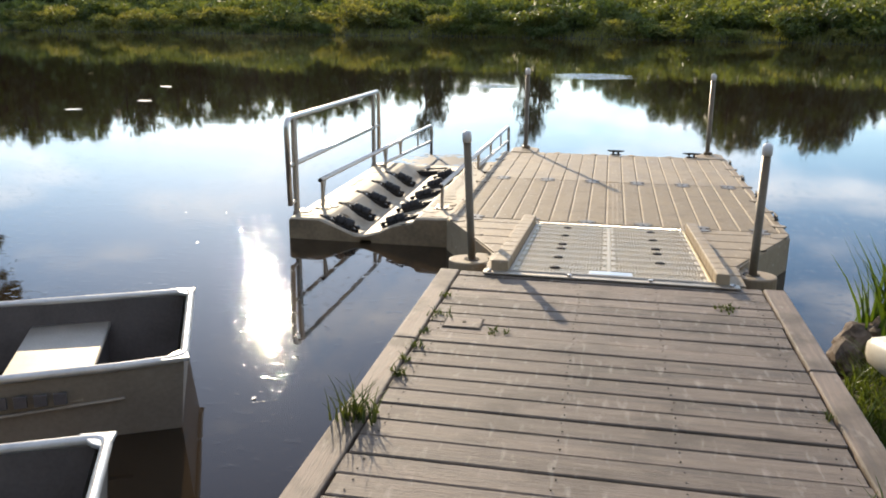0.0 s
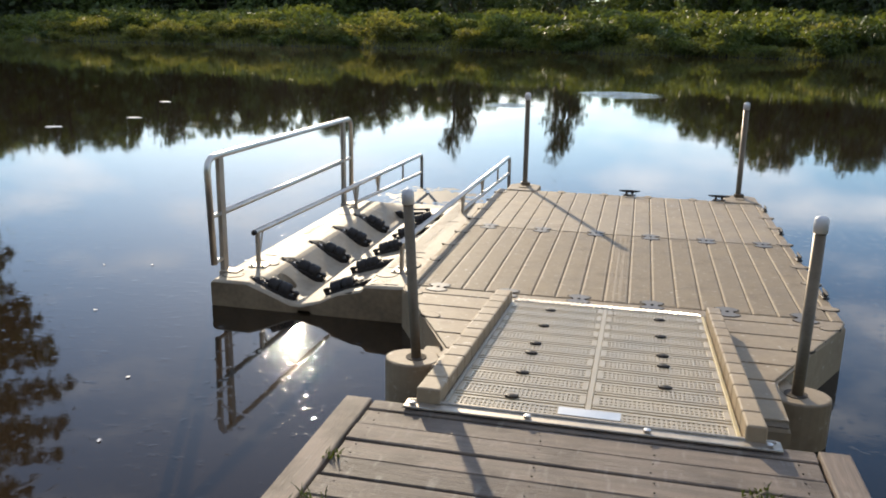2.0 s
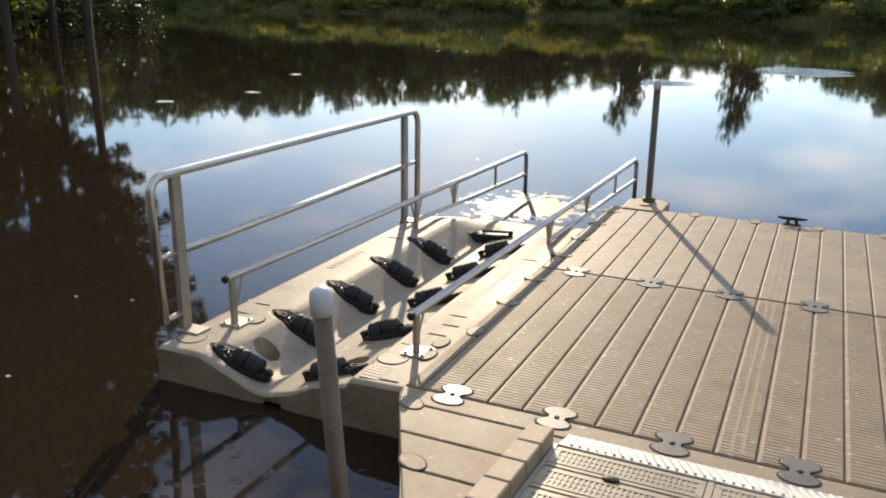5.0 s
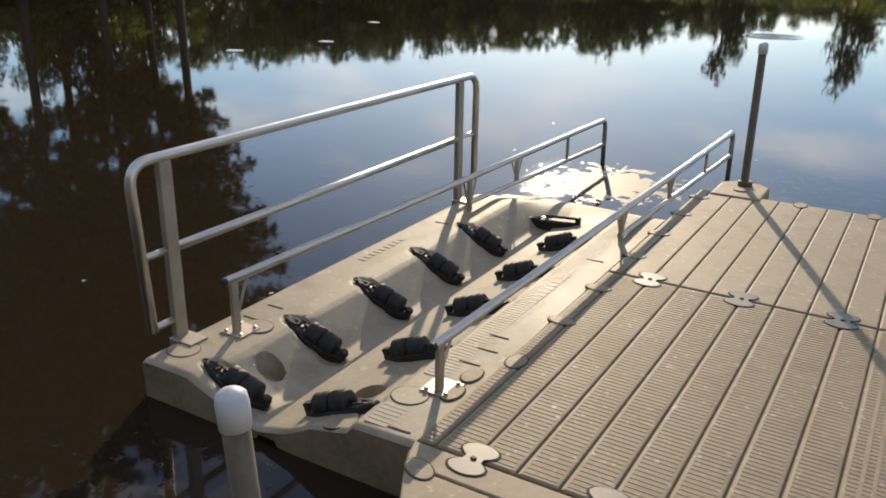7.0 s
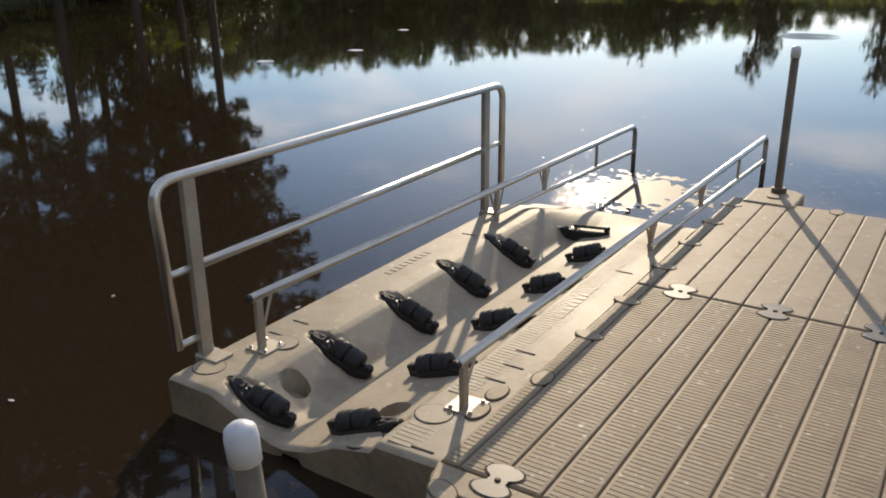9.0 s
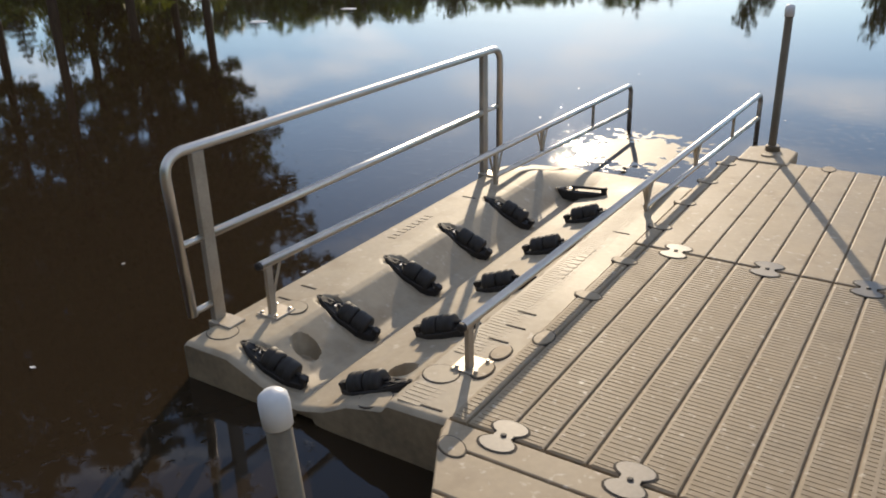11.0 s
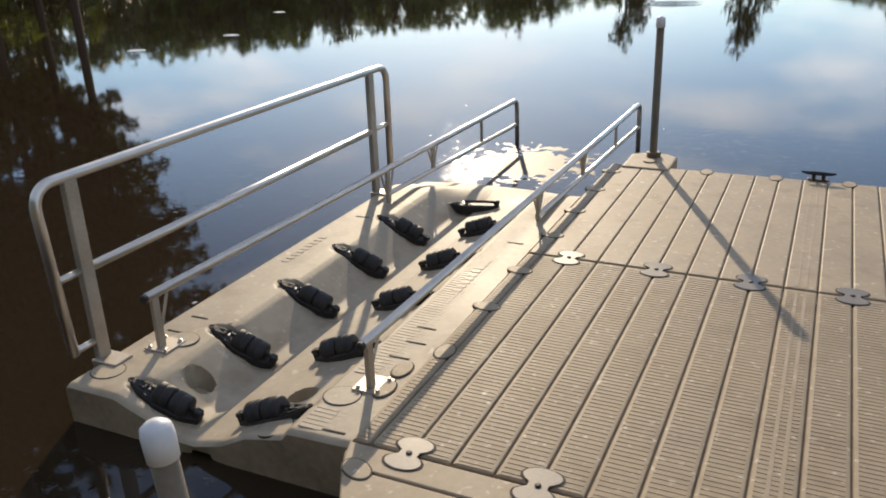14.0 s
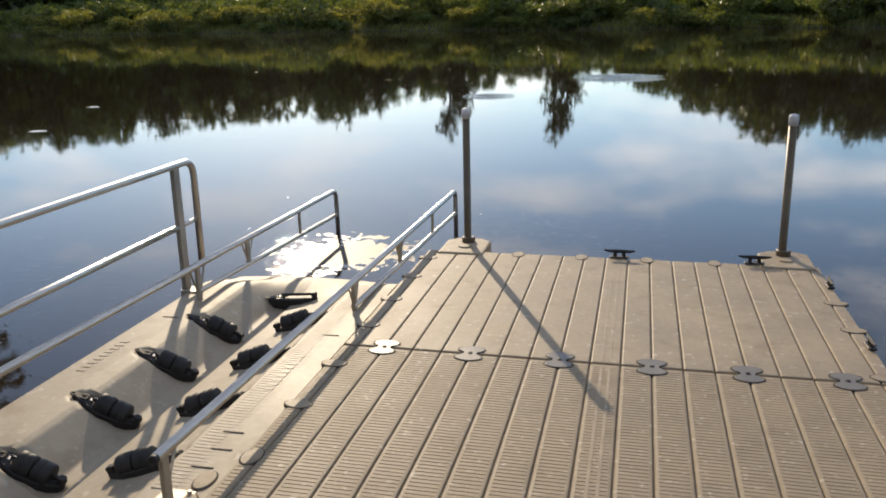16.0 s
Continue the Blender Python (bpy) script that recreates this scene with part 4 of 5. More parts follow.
# ---- aluminium rowing boats ----
def flat_boat(end, heading, label):
    """A square-ended aluminium boat: end is the middle of its rim by the dock, heading the way that it points."""
    ob = thing("rowing_boat", (end[0], end[1], WATER), label, "boat", "moored boats")
    m = Matrix.Translation((end[0], end[1], 0)) @ pose(0, 0, 0, 0, 0, heading)
    # local: x forward (0 at the end), y across
    W, H, length = 0.60, 0.46, 3.6
    stations = [(-length, 0.9, -0.02), (-2.4, 1.0, -0.05), (-1.1, 1.0, -0.05), (-0.6, 0.98, -0.05), (0.0, 0.95, -0.03)]

    def section(x, w, zb, inner):
        t = 0.02 if inner else 0.0
        zb = zb + (0.05 if inner else 0)
        rim = H + (0.0 if x < -0.3 else 0.02)
        rake = 0.05 if x > -0.1 else 0.0          # the square end drops almost straight
        return [(x, -W * w + t, rim), (x - rake * 0.2, -W * w * 0.97 + t, rim - 0.10), (x - rake * 0.9, -W * w * 0.86 + t, zb + 0.05), (x - rake, -W * w * 0.78 + t, zb), (x - rake, W * w * 0.78 - t, zb), (x - rake * 0.9, W * w * 0.86 - t, zb + 0.05), (x - rake * 0.2, W * w * 0.97 - t, rim - 0.10), (x, W * w - t, rim)]

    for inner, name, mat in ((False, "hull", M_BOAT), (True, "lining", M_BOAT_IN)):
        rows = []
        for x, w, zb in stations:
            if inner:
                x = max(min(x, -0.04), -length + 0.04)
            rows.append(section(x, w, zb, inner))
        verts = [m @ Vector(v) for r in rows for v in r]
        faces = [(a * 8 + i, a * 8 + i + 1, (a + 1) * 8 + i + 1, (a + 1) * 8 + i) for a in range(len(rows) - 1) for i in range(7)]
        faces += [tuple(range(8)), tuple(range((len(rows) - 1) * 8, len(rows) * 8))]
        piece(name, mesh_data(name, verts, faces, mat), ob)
    bm = B()
    rim = [(-length, -W * 0.9, H), (-2.4, -W, H), (-1.1, -W, H), (-0.3, -W * 0.96, H + 0.01), (0.0, -W * 0.93, H + 0.02), (0.0, W * 0.93, H + 0.02), (-0.3, W * 0.96, H + 0.01), (-1.1, W, H), (-2.4, W, H), (-length, W * 0.9, H)]
    tube(bm, bend(rim, 0.07, 4), 0.024, 8)
    bm.transform(m)
    part("rim", bm, M_BOAT_RIM, ob, "bare metal rolled rim", smooth=True)
    for s in (-1, 1):
        bm = B()
        prism(bm, [(0.03, s * 0.59), (-0.12, s * 0.60), (-0.06, s * 0.50), (0.01, s * 0.44)] if s > 0 else [(0.03, s * 0.59), (0.01, s * 0.44), (-0.06, s * 0.50), (-0.12, s * 0.60)], H + 0.016, H + 0.034, 0.006)
        bm.transform(m)
        part("corner_cap", bm, M_BOAT_RIM, ob, "bare metal corner cap")
    for x in (-0.72, -2.0, -3.0):
        bm = B()
        box(bm, (x - 0.23, -W * 0.93, 0.29), (x + 0.23, W * 0.93, 0.325), 0.008)
        bm.transform(m)
        bench = part("bench", bm, M_ALU_DULL, ob, "pale metal bench seat")
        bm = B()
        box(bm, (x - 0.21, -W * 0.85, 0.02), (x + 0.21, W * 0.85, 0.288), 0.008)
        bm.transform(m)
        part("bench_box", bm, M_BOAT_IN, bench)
    for s in (-1, 1):
        bm = B()
        tube(bm, [(-length + 0.1, s * (W * 0.93), 0.25), (-1.1, s * (W * 0.985), 0.25), (-0.3, s * W * 0.93, 0.29)], 0.010, 6)
        bm.transform(m)
        part("side_rib", bm, M_BOAT, ob)
    # worn maker's lettering as plain bars
    for i in range(7):
        bm = B()
        box(bm, (-0.62 - 0.09 * i, -W - 0.012, 0.31), (-0.56 - 0.09 * i, -W + 0.004, 0.37), 0.002)
        bm.transform(m)
        part("lettering_bar", bm, M_MARK, ob)


flat_boat((-0.86, -3.40), 26.0, "open aluminium rowing boat with square bow moored beside dock")
flat_boat((-0.26, -5.24), 26.0, "second open aluminium boat with bare rim moored beside dock")


# ---- cream hull on the grass ----
def pontoon_boat():
    ob = thing("pedal_boat", (3.35, -3.6, 0.3), "cream fibreglass twin-hulled boat lying on shore grass", "boat")
    m = Matrix.Translation((2.98, -2.72, 0.30)) @ pose(0, 0, 0, 0, 0, 22)

    for k, y in enumerate((0.0, 0.27)):
        rings, faces, verts = [], [], []
        prof = [(0.0, 0.02), (-0.03, 0.075), (-0.10, 0.115), (-0.25, 0.135), (-1.0, 0.145), (-2.1, 0.145), (-2.2, 0.10)]
        for x, r in prof:
            for i in range(12):
                a = 2 * math.pi * i / 12
                c, s_ = math.cos(a), math.sin(a)
                sq = 1 / max(abs(c), abs(s_)) ** 0.85
                verts.append(m @ Vector((s_ * r * sq * 0.95 + y, x, c * r * sq * 0.8 + 0.10)))
        for j in range(len(prof) - 1):
            for i in range(12):
                faces.append((j * 12 + i, j * 12 + (i + 1) % 12, (j + 1) * 12 + (i + 1) % 12, (j + 1) * 12 + i))
        faces += [tuple(range(12)), tuple(reversed(range((len(prof) - 1) * 12, len(prof) * 12)))]
        p = piece("pontoon", mesh_data("pontoon", verts, faces, M_WHITE_HULL), ob)
        for q in p.data.polygons:
            q.use_smooth = True
        bm = B()
        lathe(bm, [(0.016, 0), (0.016, 0.006)], (y, -0.3, 0.222), 8)
        bm.transform(m)
        part("drain_plug", bm, M_BLACK, p)
    bm = B()
    box(bm, (-0.10, -2.1, 0.10), (0.42, -0.8, 0.22), 0.03, 2)
    bm.transform(m)
    part("deck", bm, M_WHITE_HULL, ob)


pontoon_boat()


# ---- rocks ----
def rock(at, size, seed):
    bm = B()
    bmesh.ops.create_icosphere(bm, subdivisions=3, radius=1.0)
    for v in bm.verts:
        n1 = noise.noise(v.co * 1.3 + Vector((seed, 0, 0)))
        v.co *= 1 + 0.45 * n1 + 0.12 * noise.noise(v.co * 4 + Vector((seed, 3, 0)))
        v.co = Vector((v.co.x * size[0], v.co.y * size[1], v.co.z * size[2]))
    ob = new("shore_rock", mesh_of(bm, M_ROCK, "shore_rock"))
    ob.location = at
    tagged(ob, "rough brown rock at the grassy water's edge", "rock", "shore rocks")


for i, (at, size) in enumerate((((2.98, -2.28, 0.10), (0.10, 0.12, 0.15)), ((3.10, -1.98, 0.10), (0.12, 0.11, 0.16)), ((3.38, -1.72, 0.08), (0.18, 0.16, 0.16)))):
    rock(at, size, i * 3.7)


# ---- plants ----
def blade_mesh(name, roots, mat, seed, height, width, lean, segs=3):
    """Grass blades: tapering bent strips at roots (x, y, z)."""
    r = np.random.RandomState(seed)
    verts, faces = [], []
    for x, y, z in roots:
        h, w = height * r.uniform(0.55, 1.15), width * r.uniform(0.7, 1.3)
        a, b = r.uniform(0, 2 * math.pi), r.uniform(0, 2 * math.pi)
        out = lean * h * r.uniform(0.2, 1.0)
        k = len(verts)
        for s in range(segs + 1):
            f = s / segs
            cx, cy = x + math.cos(a) * out * f * f, y + math.sin(a) * out * f * f
            ww = w * (1 - f) * 0.5 + 0.0008
            verts += [(cx - math.cos(b) * ww, cy - math.sin(b) * ww, z + h * (f - 0.18 * lean * f * f)), (cx + math.cos(b) * ww, cy + math.sin(b) * ww, z + h * (f - 0.18 * lean * f * f))]
        for s in range(segs):
            faces.append((k + 2 * s, k + 2 * s + 1, k + 2 * s + 3, k + 2 * s + 2))
    return mesh_data(name, verts, faces, mat)


def gz_at(x, y):
    return float(ground_height(np.array([x]), np.array([y]))[0])


r = np.random.RandomState(7)
# iris clumps at the water's edge
for i, (x, y, n, h) in enumerate(((3.50, -1.66, 290, 0.80), (3.78, -1.50, 340, 1.0), (4.1, -1.65, 300, 1.0), (3.52, -2.0, 130, 0.62), (4.45, -1.9, 180, 0.95), (3.85, -1.95, 160, 0.85))):
    roots = [(x + r.normal(0, 0.12), y + r.normal(0, 0.12), gz_at(x, y) - 0.02) for _ in range(n)]
    tagged(new("iris_clump", blade_mesh("iris_clump", roots, M_REED, 20 + i, h, 0.036, 0.42, 4)), "tall sword-leaved green iris clump at water's edge", "plant", "iris clumps")
roots = []
while len(roots) < 14000:
    x, y = 2.56 + abs(r.normal(0, 1.7)), min(-1.7, -4.2 + r.normal(0, 2.4))
    if shore_distance(x, y) > 0.05:
        roots.append((x, y, gz_at(x, y) - 0.01))
tagged(new("bank_grass", blade_mesh("bank_grass", roots, M_LAWN, 31, 0.22, 0.012, 1.0)), "long green and straw grass beside the wooden dock", "grass", kind="stuff")
# weeds that grow between the planks
for i, (x, y, n, h, s) in enumerate(((0.50, -4.55, 60, 0.17, 0.04), (0.58, -3.28, 22, 0.045, 0.035), (0.93, -3.48, 26, 0.03, 0.03), (2.16, -2.83, 30, 0.035, 0.035), (2.40, -4.15, 18, 0.045, 0.015), (0.57, -3.75, 18, 0.05, 0.02), (2.43, -4.9, 30, 0.12, 0.04), (0.56, -2.95, 14, 0.04, 0.02), (0.56, -4.1, 24, 0.06, 0.018), (0.56, -3.93, 16, 0.04, 0.015), (0.56, -3.55, 14, 0.04, 0.015))):
    roots = [(x + r.normal(0, s), y + r.normal(0, s), WOOD_Z) for _ in range(n)]
    tagged(new("deck_weed", blade_mesh("deck_weed", roots, M_WEED, 50 + i, h, 0.010, 1.1)), "small green weed growing between dock planks", "weed", "deck weeds")


def leaf_cloud(blobs, count, size, seed, flat=0.0):
    """Leaf clumps: small bent diamonds strewn through blobs (centre, radii)."""
    q = np.random.RandomState(seed)
    vol = np.array([b[1][0] * b[1][1] * b[1][2] for b in blobs]) ** 0.75
    which = q.choice(len(blobs), count, p=vol / vol.sum())
    c, rad = np.array([b[0] for b in blobs], float)[which], np.array([b[1] for b in blobs], float)[which]
    d = q.normal(size=(count, 3))
    d /= np.linalg.norm(d, axis=1)[:, None]
    p = c + d * rad * (q.uniform(0.12, 1.0, (count, 1)) ** 0.45) * q.uniform(0.8, 1.12, (count, 1))
    u = q.normal(size=(count, 3))
    u[:, 2] *= (1 - flat)
    u /= np.linalg.norm(u, axis=1)[:, None]
    w = np.cross(u, q.normal(size=(count, 3)))
    if flat:
        w[:, 2] *= (1 - flat)
    w /= np.linalg.norm(w, axis=1)[:, None]
    s = size * q.uniform(0.5, 1.3, (count, 1))
    verts = np.stack([p - u * s, p + w * s * 0.45, p + u * s, p - w * s * 0.45], 1).reshape(-1, 3)
    faces = np.arange(count * 4).reshape(-1, 4)
    return verts, faces.tolist()


def add_branch(bm, a, b, r0, r1, bow=0.0):
    a, b = Vector(a), Vector(b)
    mid = (a + b) / 2 + Vector((0, 0, bow))
    tube(bm, [a, mid, b], r0, 6, [r0, (r0 + r1) / 2, r1])


def broadleaf(h, seed, mat, count=1500, size=0.38, spread=0.30, sparse=False):
    """Meshes of a broad-leaved tree of height h: trunk with limbs, crown."""
    q = random.Random(seed)
    bm = B()
    top = h * 0.82
    bow = (q.uniform(-0.3, 0.3), q.uniform(-0.3, 0.3))
    tube(bm, [(0, 0, -0.3), (bow[0] * 0.5, bow[1] * 0.5, h * 0.3), (bow[0], bow[1], h * 0.6), (0, 0, top)], 0.02 * h, 8, [0.022 * h, 0.017 * h, 0.011 * h, 0.004 * h])
    blobs = []
    for k in range(9 if not sparse else 11):
        z0 = h * q.uniform(0.10, 0.7)
        a = q.uniform(0, 2 * math.pi)
        reach = h * spread * q.uniform(0.45, 1.0) * (1.1 - 0.6 * z0 / h)
        tip = (math.cos(a) * reach, math.sin(a) * reach, z0 + h * q.uniform(0.06, 0.18))
        add_branch(bm, (bow[0] * z0 / h, bow[1] * z0 / h, z0), tip, 0.008 * h, 0.002 * h)
        f = 0.55 if sparse else 1.0
        blobs.append((tip, (h * 0.12 * f * q.uniform(0.8, 1.3), h * 0.12 * f * q.uniform(0.8, 1.3), h * 0.10 * f * q.uniform(0.8, 1.3))))
    blobs.append(((0, 0, h * 0.86), (h * 0.11, h * 0.11, h * 0.14)))
    if not sparse:
        blobs.append(((0, 0, h * 0.5), (h * spread * 0.75, h * spread * 0.75, h * 0.30)))
        blobs.append(((0, 0, h * 0.2), (h * spread, h * spread, h * 0.2)))
    v, f = leaf_cloud(blobs, count, size, seed)
    return mesh_of(bm, M_BARK, "trunk"), mesh_data("crown", v, f, mat)


def spruce(h, seed, mat, count=1700, size=0.36):
    q = random.Random(seed)
    bm = B()
    tube(bm, [(0, 0, -0.3), (0, 0, h * 0.5), (0, 0, h * 0.97)], 0.015 * h, 8, [0.016 * h, 0.01 * h, 0.002 * h])
    blobs = []
    layers = 13
    for k in range(layers):
        f = k / (layers - 1)
        z, reach = h * (0.08 + 0.88 * f), h * 0.24 * (1 - f) ** 0.75 + 0.15
        for j in range(6 if k < layers - 1 else 1):
            a = q.uniform(0, 2 * math.pi)
            rr = reach * q.uniform(0.6, 1.1) if k < layers - 1 else 0
            tip = (math.cos(a) * rr, math.sin(a) * rr, z - 0.04 * h * (1 - f))
            if k % 2 == 0 and k < layers - 2:
                add_branch(bm, (0, 0, z), tip, 0.004 * h, 0.001 * h)
            blobs.append(((tip[0] * 0.6, tip[1] * 0.6, tip[2]), (max(0.2, rr * 0.55), max(0.2, rr * 0.55), 0.03 * h)))
    v, f = leaf_cloud(blobs, count, size, seed, 0.4)
    return mesh_of(bm, M_BARK, "trunk"), mesh_data("crown", v, f, mat)


def pine(h, seed, bare=0.2, count=230):
    """A tall pine: bare lower trunk, long level boughs in tiers, each a flat spray of needle tufts that narrows to a ragged tip."""
    q, w = random.Random(seed), np.random.RandomState(seed)
    bm = B()
    tube(bm, [(0, 0, -0.4), (0.1, 0, h * 0.35), (0.0, 0.15, h * 0.7), (0, 0, h)], 0.2, 10, [0.19, 0.16, 0.10, 0.02])
    verts = []
    z = h * bare
    while z < h * 0.98:
        f = z / h
        for j in range(6 if f < 0.85 else 4):
            a = q.uniform(0, 2 * math.pi)
            reach = 4.7 * float(np.interp(f, [bare, 0.38, 0.5, 0.64, 0.82, 1.0], [0.35, 0.66, 1.0, 0.92, 0.58, 0.08])) * q.uniform(0.55, 1.08)
            root = np.array([0, 0, z + q.uniform(-0.6, 0.6)])
            tip = root + np.array([math.cos(a) * reach, math.sin(a) * reach, q.uniform(-0.55, 0.25)])
            add_branch(bm, root, tip, 0.045, 0.01, 0.12)
            n = int(count * (0.25 + reach / 5.0))
            along = w.uniform(0.16, 1.0, n) ** 0.8
            # tufts keep to side twigs, with gaps between them
            along += 0.035 * np.sin(along * 34 + seed)
            side = w.normal(0, 0.52, n) * (1.12 - along) * (0.35 + 0.16 * reach)
            d = (tip - root) / np.linalg.norm(tip - root)
            e = np.array([-math.sin(a), math.cos(a), 0])
            p = root + along[:, None] * (tip - root) + side[:, None] * e
            p[:, 2] += 0.12 * along * reach * 0.3 - 0.10 * np.abs(side) + w.normal(0, 0.13, n)
            lay = d + e * (np.sign(side) * w.uniform(0.1, 1.0, n))[:, None] + w.normal(0, 0.22, (n, 3))
            lay /= np.linalg.norm(lay, axis=1)[:, None]
            across = np.cross(lay, w.normal(0, 0.5, (n, 3)) + np.array([0, 0, 1.0]))
            across /= np.linalg.norm(across, axis=1)[:, None]
            s = w.uniform(0.10, 0.25, (n, 1))
            verts.append(np.stack([p - lay * s, p + across * s * 0.34, p + lay * s, p - across * s * 0.34], 1).reshape(-1, 3))
        z += h * q.uniform(0.022, 0.036)
    verts = np.concatenate(verts)
    return mesh_of(bm, M_BARK, "trunk"), mesh_data("crown", verts, np.arange(len(verts)).reshape(-1, 4).tolist(), M_NEEDLE)


def plant_tree(name, meshes, x, y, scale, turn, label, group):
    z = gz_at(x, y) - 0.05
    ob = thing(name, (x, y, z), label, "tree", group)
    ob.rotation_euler = (0, 0, radians(turn))
    ob.scale = scale if isinstance(scale, tuple) else (scale, scale, scale)
    for nm, me in zip(("trunk", "crown"), meshes):
        p = new(nm, me)
        p.parent = ob


# left bank pines
PINES = [pine(21, 3, 0.24, 400), pine(20, 8, 0.20, 240), pine(21, 15, 0.23, 240)]
for i, (az, dist, s, k) in enumerate(((48.0, 46, 1.28, 0), (50.0, 49, 1.2, 0), (52.6, 45, 1.28, 1), (55.2, 49, 1.2, 2), (57.0, 45, 1.32, 2), (60.2, 46, 1.25, 1), (63.5, 45, 1.3, 2), (67.0, 46, 1.25, 1))):
    x, y = 1.5 - dist * math.sin(radians(az)), -2.5 + dist * math.cos(radians(az))
    plant_tree("pine_tree", PINES[k], x, y, (s * 0.98, s * 0.98, s * 1.14), 47 * i, "tall dark pine with bare lower trunk on the bank", "pines on the bank")

# far tree line
HB = [broadleaf(10, 11 + k, M_LEAF, 1350, 0.42) for k in range(4)]
HS = [spruce(12, 31 + k, M_LEAF_DARK) for k in range(4)]
HT = [broadleaf(12, 61 + k, M_LEAF_DARK, 760, 0.42, 0.17) for k in range(3)]
LINE = [(75, 8.0), (60, 7.9), (46, 7.2), (40, 7.2), (33, 6.9), (29, 6.2), (26, 6.4), (24, 5.7), (20.3, 6.7), (17, 5.7), (14.8, 5.0), (11, 4.5), (9, 4.4), (3.2, 4.1), (0.6, 4.3), (-2.5, 5.6), (-5.8, 6.6), (-8.5, 8.0), (-10.8, 6.8), (-13, 7.4), (-14.8, 6.8), (-17, 5.2), (-25, 6.5), (-45, 8), (-70, 9)]
EYE = Vector((1.55, -4.0, 2.15))


def far_shore_at(az):
    """Distance along a bearing to the far shoreline."""
    d = np.arange(40.0, 260.0, 1.0)
    s = shore_distance(EYE.x - d * math.sin(radians(az)), EYE.y + d * math.cos(radians(az)))
    wet = np.where(s < 0)[0]
    last = d[wet[-1]] if len(wet) else 40.0
    return min(last, 190.0)


SHORE_AZ = np.arange(-75.0, 80.0, 0.5)
SHORE_D = np.array([far_shore_at(a) for a in SHORE_AZ])


def far_shore(az):
    return float(np.interp(az, SHORE_AZ, SHORE_D))


q = random.Random(12)
az = 74.0
while az > -70:
    inner = -18 < az < 48
    el = float(np.interp(-az, [-a for a, _ in LINE], [e for _, e in LINE])) + (0.35 if az > 14 else 0.2)
    for row in range(3 if inner else 1):
        D = far_shore(az) + (q.uniform(42, 50), q.uniform(52, 62), q.uniform(65, 82))[row] + (30 if az > -3 else 0)
        top = el * (q.uniform(0.80, 1.0), q.uniform(0.95, 1.06), q.uniform(0.98, 1.08))[row]
        h = D * math.tan(radians(top)) - EYE.z
        x, y = EYE.x - D * math.sin(radians(az + q.uniform(-0.3, 0.3))), EYE.y + D * math.cos(radians(az))
        h -= gz_at(x, y)
        wide = q.random() < (0.5 if az > 15 else 0.75)
        meshes, base = (q.choice(HB), 10.0) if wide else (q.choice(HS), 12.0)
        s = h / base
        fat = q.uniform(1.1, 1.5) * max(1.0, 0.9 / s)
        plant_tree("broadleaf_tree" if wide else "spruce_tree", meshes, x, y, (s * fat, s * fat, s), q.uniform(0, 360),
                   "leafy green tree in the far bank wood" if wide else "pointed dark spruce in the far bank wood", "trees on the far bank")
    az -= q.uniform(0.75, 1.35) if inner else 3.0
for az, el, k in ((12.7, 8.0, 0), (11.8, 7.0, 1), (5.7, 8.2, 2), (4.8, 7.3, 0), (-9.3, 8.2, 1), (-12.7, 7.9, 2), (-13.6, 7.3, 0), (-15.0, 7.3, 1)):
    D = far_shore(az) + 40
    x, y = EYE.x - D * math.sin(radians(az)), EYE.y + D * math.cos(radians(az))
    h = D * math.tan(radians(el)) - EYE.z - gz_at(x, y)
    plant_tree("slender_tree", HT[k], x, y, h / 11.2, 80 * k, "slender sparse tree standing above the far wood", "slender trees")


# broadleaf trees before the pines; sunlit and shaded crowns put into leaf colour
OAKS = [broadleaf(9, 140 + k, (M_BUSH, M_LEAF_DARK)[k], 4800, 0.19) for k in range(2)]
for i, az in enumerate((47.2, 45.0, 56.4, 50.6, 53.4)):
    d = 38.0
    while shore_distance(1.5 - d * math.sin(radians(az)), -2.5 + d * math.cos(radians(az))) < 0.8 and d < 70:
        d += 0.5
    plant_tree("broadleaf_tree", OAKS[0 if i in (0, 2) else 1], 1.5 - d * math.sin(radians(az)), -2.5 + d * math.cos(radians(az)), (0.62, 0.8, 0.62, 0.9, 0.9)[i], 60 * i,
               "small leafy tree in front of the tall pines", "leafy trees by the pines")

# dark spruces under the pines
for i in range(14):
    az, dist = 45.5 + 1.9 * i + q.uniform(-0.5, 0.5), q.uniform(51, 60)
    h = dist * math.tan(radians(q.uniform(6.6, 8.2))) - 2.0
    plant_tree("spruce_tree", HS[i % 4], 1.5 - dist * math.sin(radians(az)), -2.5 + dist * math.cos(radians(az)), (h / 9.5, h / 9.5, h / 12), 70 * i, "dark young spruce standing under tall pines", "spruces under the pines")

# unseen wood added behind the near bank, darkening reflections and blocking sky
for i in range(34):
    x, y = -62 + 4.0 * i + q.uniform(-1.5, 1.5), -26 - q.uniform(0, 16)
    wide = i % 3 > 0
    plant_tree("broadleaf_tree" if wide else "spruce_tree", q.choice(HB if wide else HS), x, y, q.uniform(1.3, 1.7), q.uniform(0, 360), "unseen tree added behind the near bank to darken reflections", "trees on the near bank")


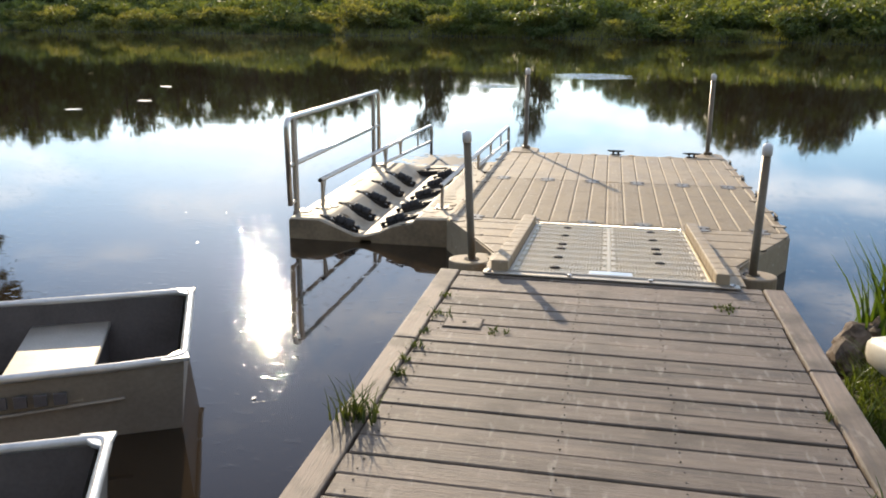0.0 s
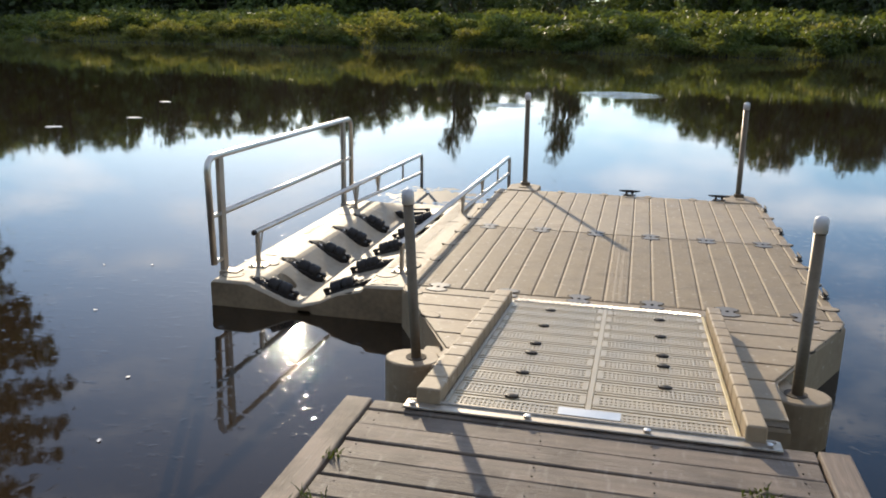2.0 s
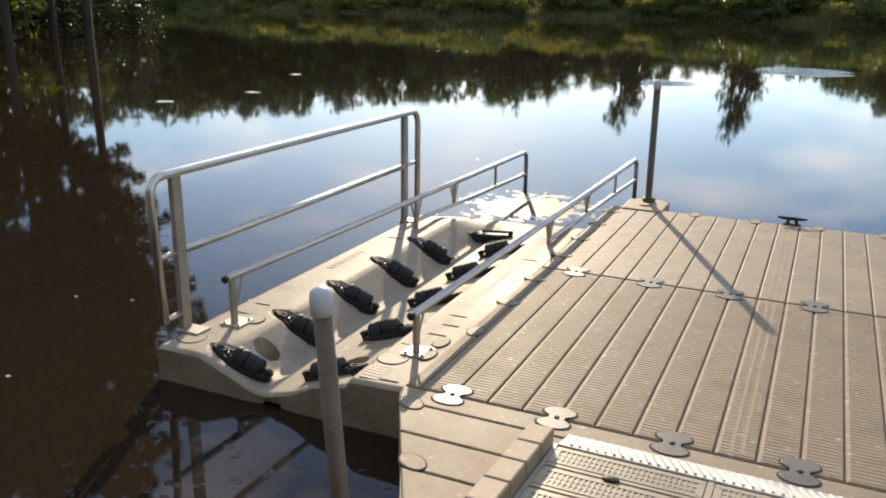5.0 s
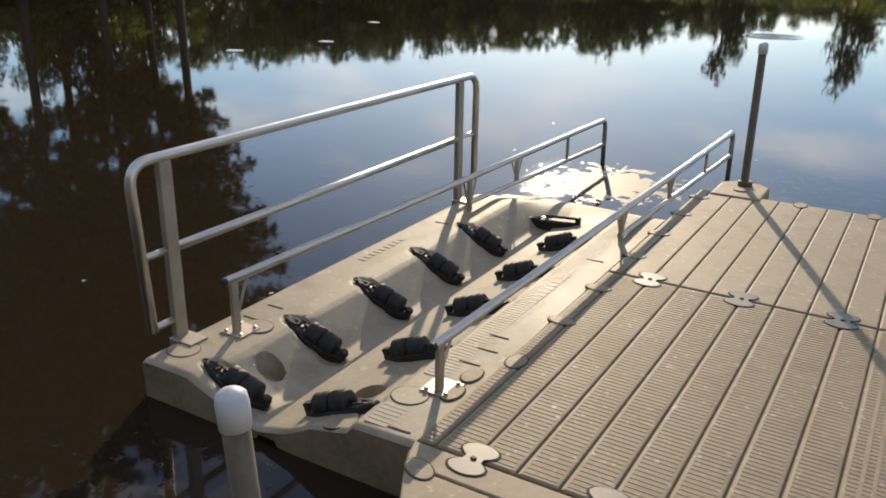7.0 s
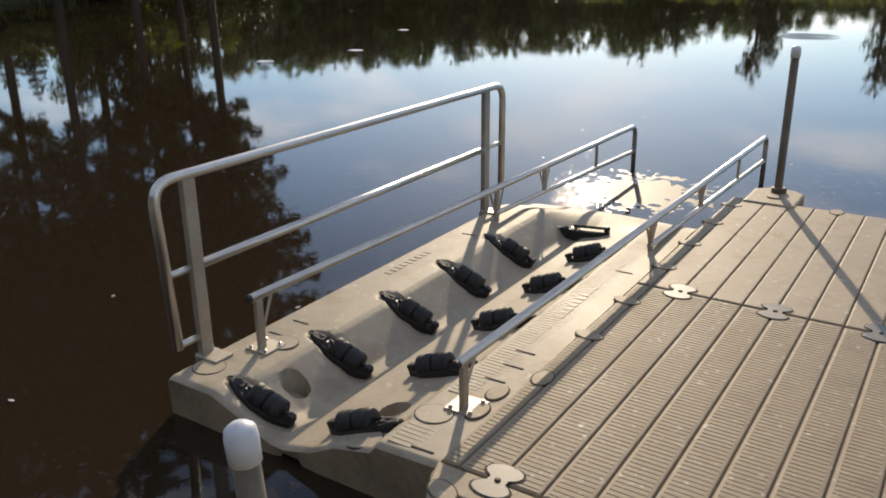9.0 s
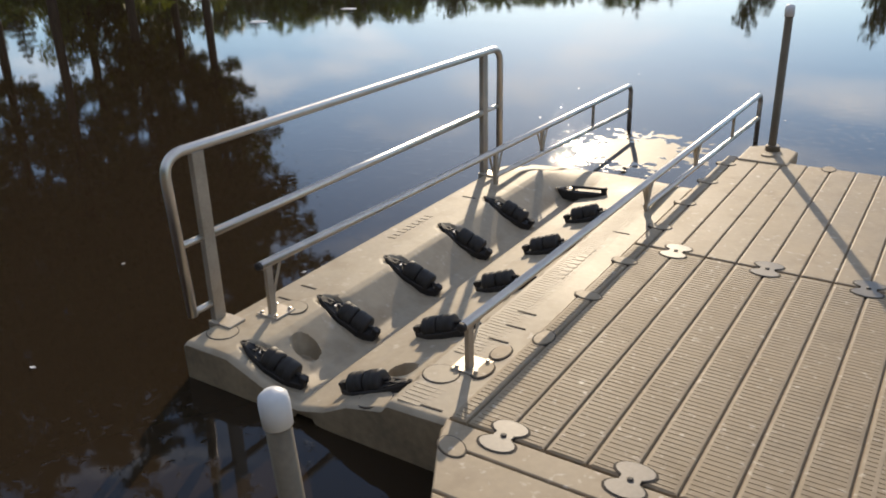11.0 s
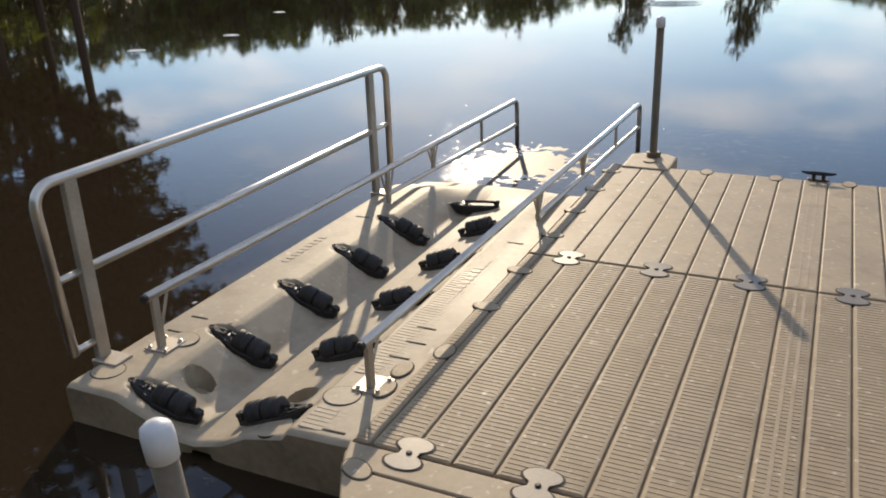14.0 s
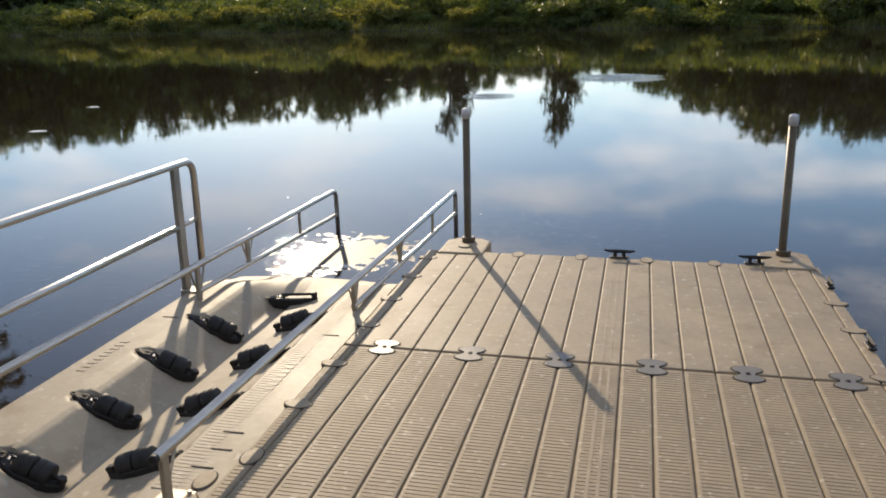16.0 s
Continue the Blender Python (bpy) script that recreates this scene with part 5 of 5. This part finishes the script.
# shrubs and grass of the banks
def shrub(seed, count=1000, size=0.12):
    w = random.Random(seed)
    blobs = [((w.uniform(-0.9, 0.9), w.uniform(-0.7, 0.7), w.uniform(0.3, 1.0)), (w.uniform(0.4, 0.8), w.uniform(0.4, 0.8), w.uniform(0.35, 0.6))) for _ in range(7)]
    v, f = leaf_cloud(blobs, count, size, seed)
    return v, f


SHRUBS = []
for k in range(5):
    v, f = shrub(90 + k)
    SHRUBS.append((mesh_data("leaves", v, f, M_BUSH if k < 3 else M_LEAF), mesh_data("leaves", v, f, M_GRASS)))
bm = B()
for a in range(5):
    add_branch(bm, (0, 0, -0.2), (0.6 * math.cos(a * 1.3), 0.6 * math.sin(a * 1.3), 0.8), 0.03, 0.01)
STEMS = mesh_of(bm, M_BARK, "stem")


def plant_shrub(x, y, s, light=False):
    ob = thing("shrub", (x, y, gz_at(x, y) - 0.05), "rounded green shrub on the grassy river bank", "shrub", "bank shrubs")
    ob.scale = (s * q.uniform(0.9, 1.6), s, s * q.uniform(0.7, 1.1))
    ob.rotation_euler = (0, 0, q.uniform(0, 6.28))
    p = new("stem", STEMS)
    p.parent = ob
    p = new("leaves", q.choice(SHRUBS)[1 if light else 0])
    p.parent = ob


for i in range(190):
    az = q.uniform(50, -32)
    back = q.random() ** 1.6
    D = far_shore(az) + 0.8 + 14 * back
    x, y = EYE.x - D * math.sin(radians(az)), EYE.y + D * math.cos(radians(az))
    plant_shrub(x, y, q.uniform(0.8, 1.5) + 2.0 * min(1, 3 * back) * q.uniform(0.3, 1.2), q.random() < (0.5 if az > 8 else 0.3))
# the shrubs further up the slope, as one
cloud, clumps = [], [shrub(90 + k, 460, 0.15)[0] for k in range(5)]
for i in range(420):
    az = q.uniform(50, -32)
    D = far_shore(az) + 13 + 32 * q.random()
    x, y = EYE.x - D * math.sin(radians(az)), EYE.y + D * math.cos(radians(az))
    s = q.uniform(1.6, 3.6)
    a = q.uniform(0, 6.28)
    rot = np.array([[math.cos(a), -math.sin(a), 0], [math.sin(a), math.cos(a), 0], [0, 0, 1]])
    cloud.append(clumps[i % 5] @ rot.T * np.array([s * 1.2, s, s * q.uniform(0.7, 1.1)]) + np.array([x, y, gz_at(x, y) - 0.05]))
cloud = np.concatenate(cloud)
tagged(new("slope_thicket", mesh_data("slope_thicket", cloud, np.arange(len(cloud)).reshape(-1, 4).tolist(), M_BUSH)), "green thicket of shrubs up the far slope", "shrubs", kind="stuff")
bank = [(-30, 0), (-34, 8), (-38, 28), (-47, 43), (-66, 62), (-100, 80)]
planted = 0
while planted < 90:
    k = q.randrange(len(bank) - 1)
    f = q.random()
    x = bank[k][0] + f * (bank[k + 1][0] - bank[k][0]) + q.uniform(-5, 1)
    y = bank[k][1] + f * (bank[k + 1][1] - bank[k][1]) + q.uniform(-4, 2)
    if 0.2 < shore_distance(x, y) < 4.5:
        plant_shrub(x, y, q.uniform(1.0, 2.4))
        planted += 1
roots = []
for i in range(26000):
    az = q.uniform(52, -34)
    D = far_shore(az) + 0.1 + 34 * q.random() ** 2.2
    x, y = EYE.x - D * math.sin(radians(az)), EYE.y + D * math.cos(radians(az))
    roots.append((x, y))
for i in range(5000):
    k = q.randrange(len(bank) - 1)
    f = q.random()
    roots.append((bank[k][0] + f * (bank[k + 1][0] - bank[k][0]) + q.uniform(-5, 1), bank[k][1] + f * (bank[k + 1][1] - bank[k][1]) + q.uniform(-4, 2)))
gzs = ground_height(np.array([p[0] for p in roots]), np.array([p[1] for p in roots]))
roots = [(x, y, z) for (x, y), z in zip(roots, gzs) if z > 0.03]
tagged(new("tall_bank_grass", blade_mesh("tall_bank_grass", roots, M_GRASS, 77, 1.1, 0.16, 0.8, 2)), "tall yellow-green grass along the far river bank", "grass", kind="stuff")
# pale irregular flecks on the water
for i, (x, y, wide) in enumerate(((-11.2, 10.4, 0.36), (-10.8, 12.9, 0.34), (-12.8, 17.6, 0.34))):
    bm = B()
    edge = [((1 + 0.18 * math.sin(3 * t + i) + 0.1 * math.sin(7 * t)) * wide / 2 * math.cos(t), (1 + 0.2 * math.sin(2 * t + i)) * wide * 0.42 * math.sin(t)) for t in (2 * math.pi * k / 18 for k in range(18))]
    prism(bm, edge, -0.004, 0.006, 0.003)
    ob = new("foam_fleck", mesh_of(bm, M_CAP, "foam_fleck"))
    ob.location = (x, y, WATER + 0.002)
    tagged(ob, "small pale irregular fleck lying on dark water", "foam", "foam flecks")
# floating leaves and scum flecks; white ones by the dock paint sun glints
for i in range(26):
    x, y = q.uniform(-3.5, 0.2), q.uniform(-4, 9) if i < 16 else q.uniform(20, 45)
    if i >= 16:
        x = q.uniform(-22, 4)
    s = 0.02 if i < 16 else 0.12
    ob = new("floating_leaf", mesh_data("floating_leaf", [(-s, 0, 0), (0, -s * 0.6, 0.002), (s, 0, 0.004), (0, s * 0.6, 0.002)], [(0, 1, 2, 3)], M_CAP if i < 16 else M_GRASS))
    ob.location = (x, y, WATER + 0.005)
    ob.rotation_euler = (0, 0, q.uniform(0, 6))
    tagged(ob, "tiny fleck on dark water: leaf far out, painted glint near dock", "leaf", "floating leaves")
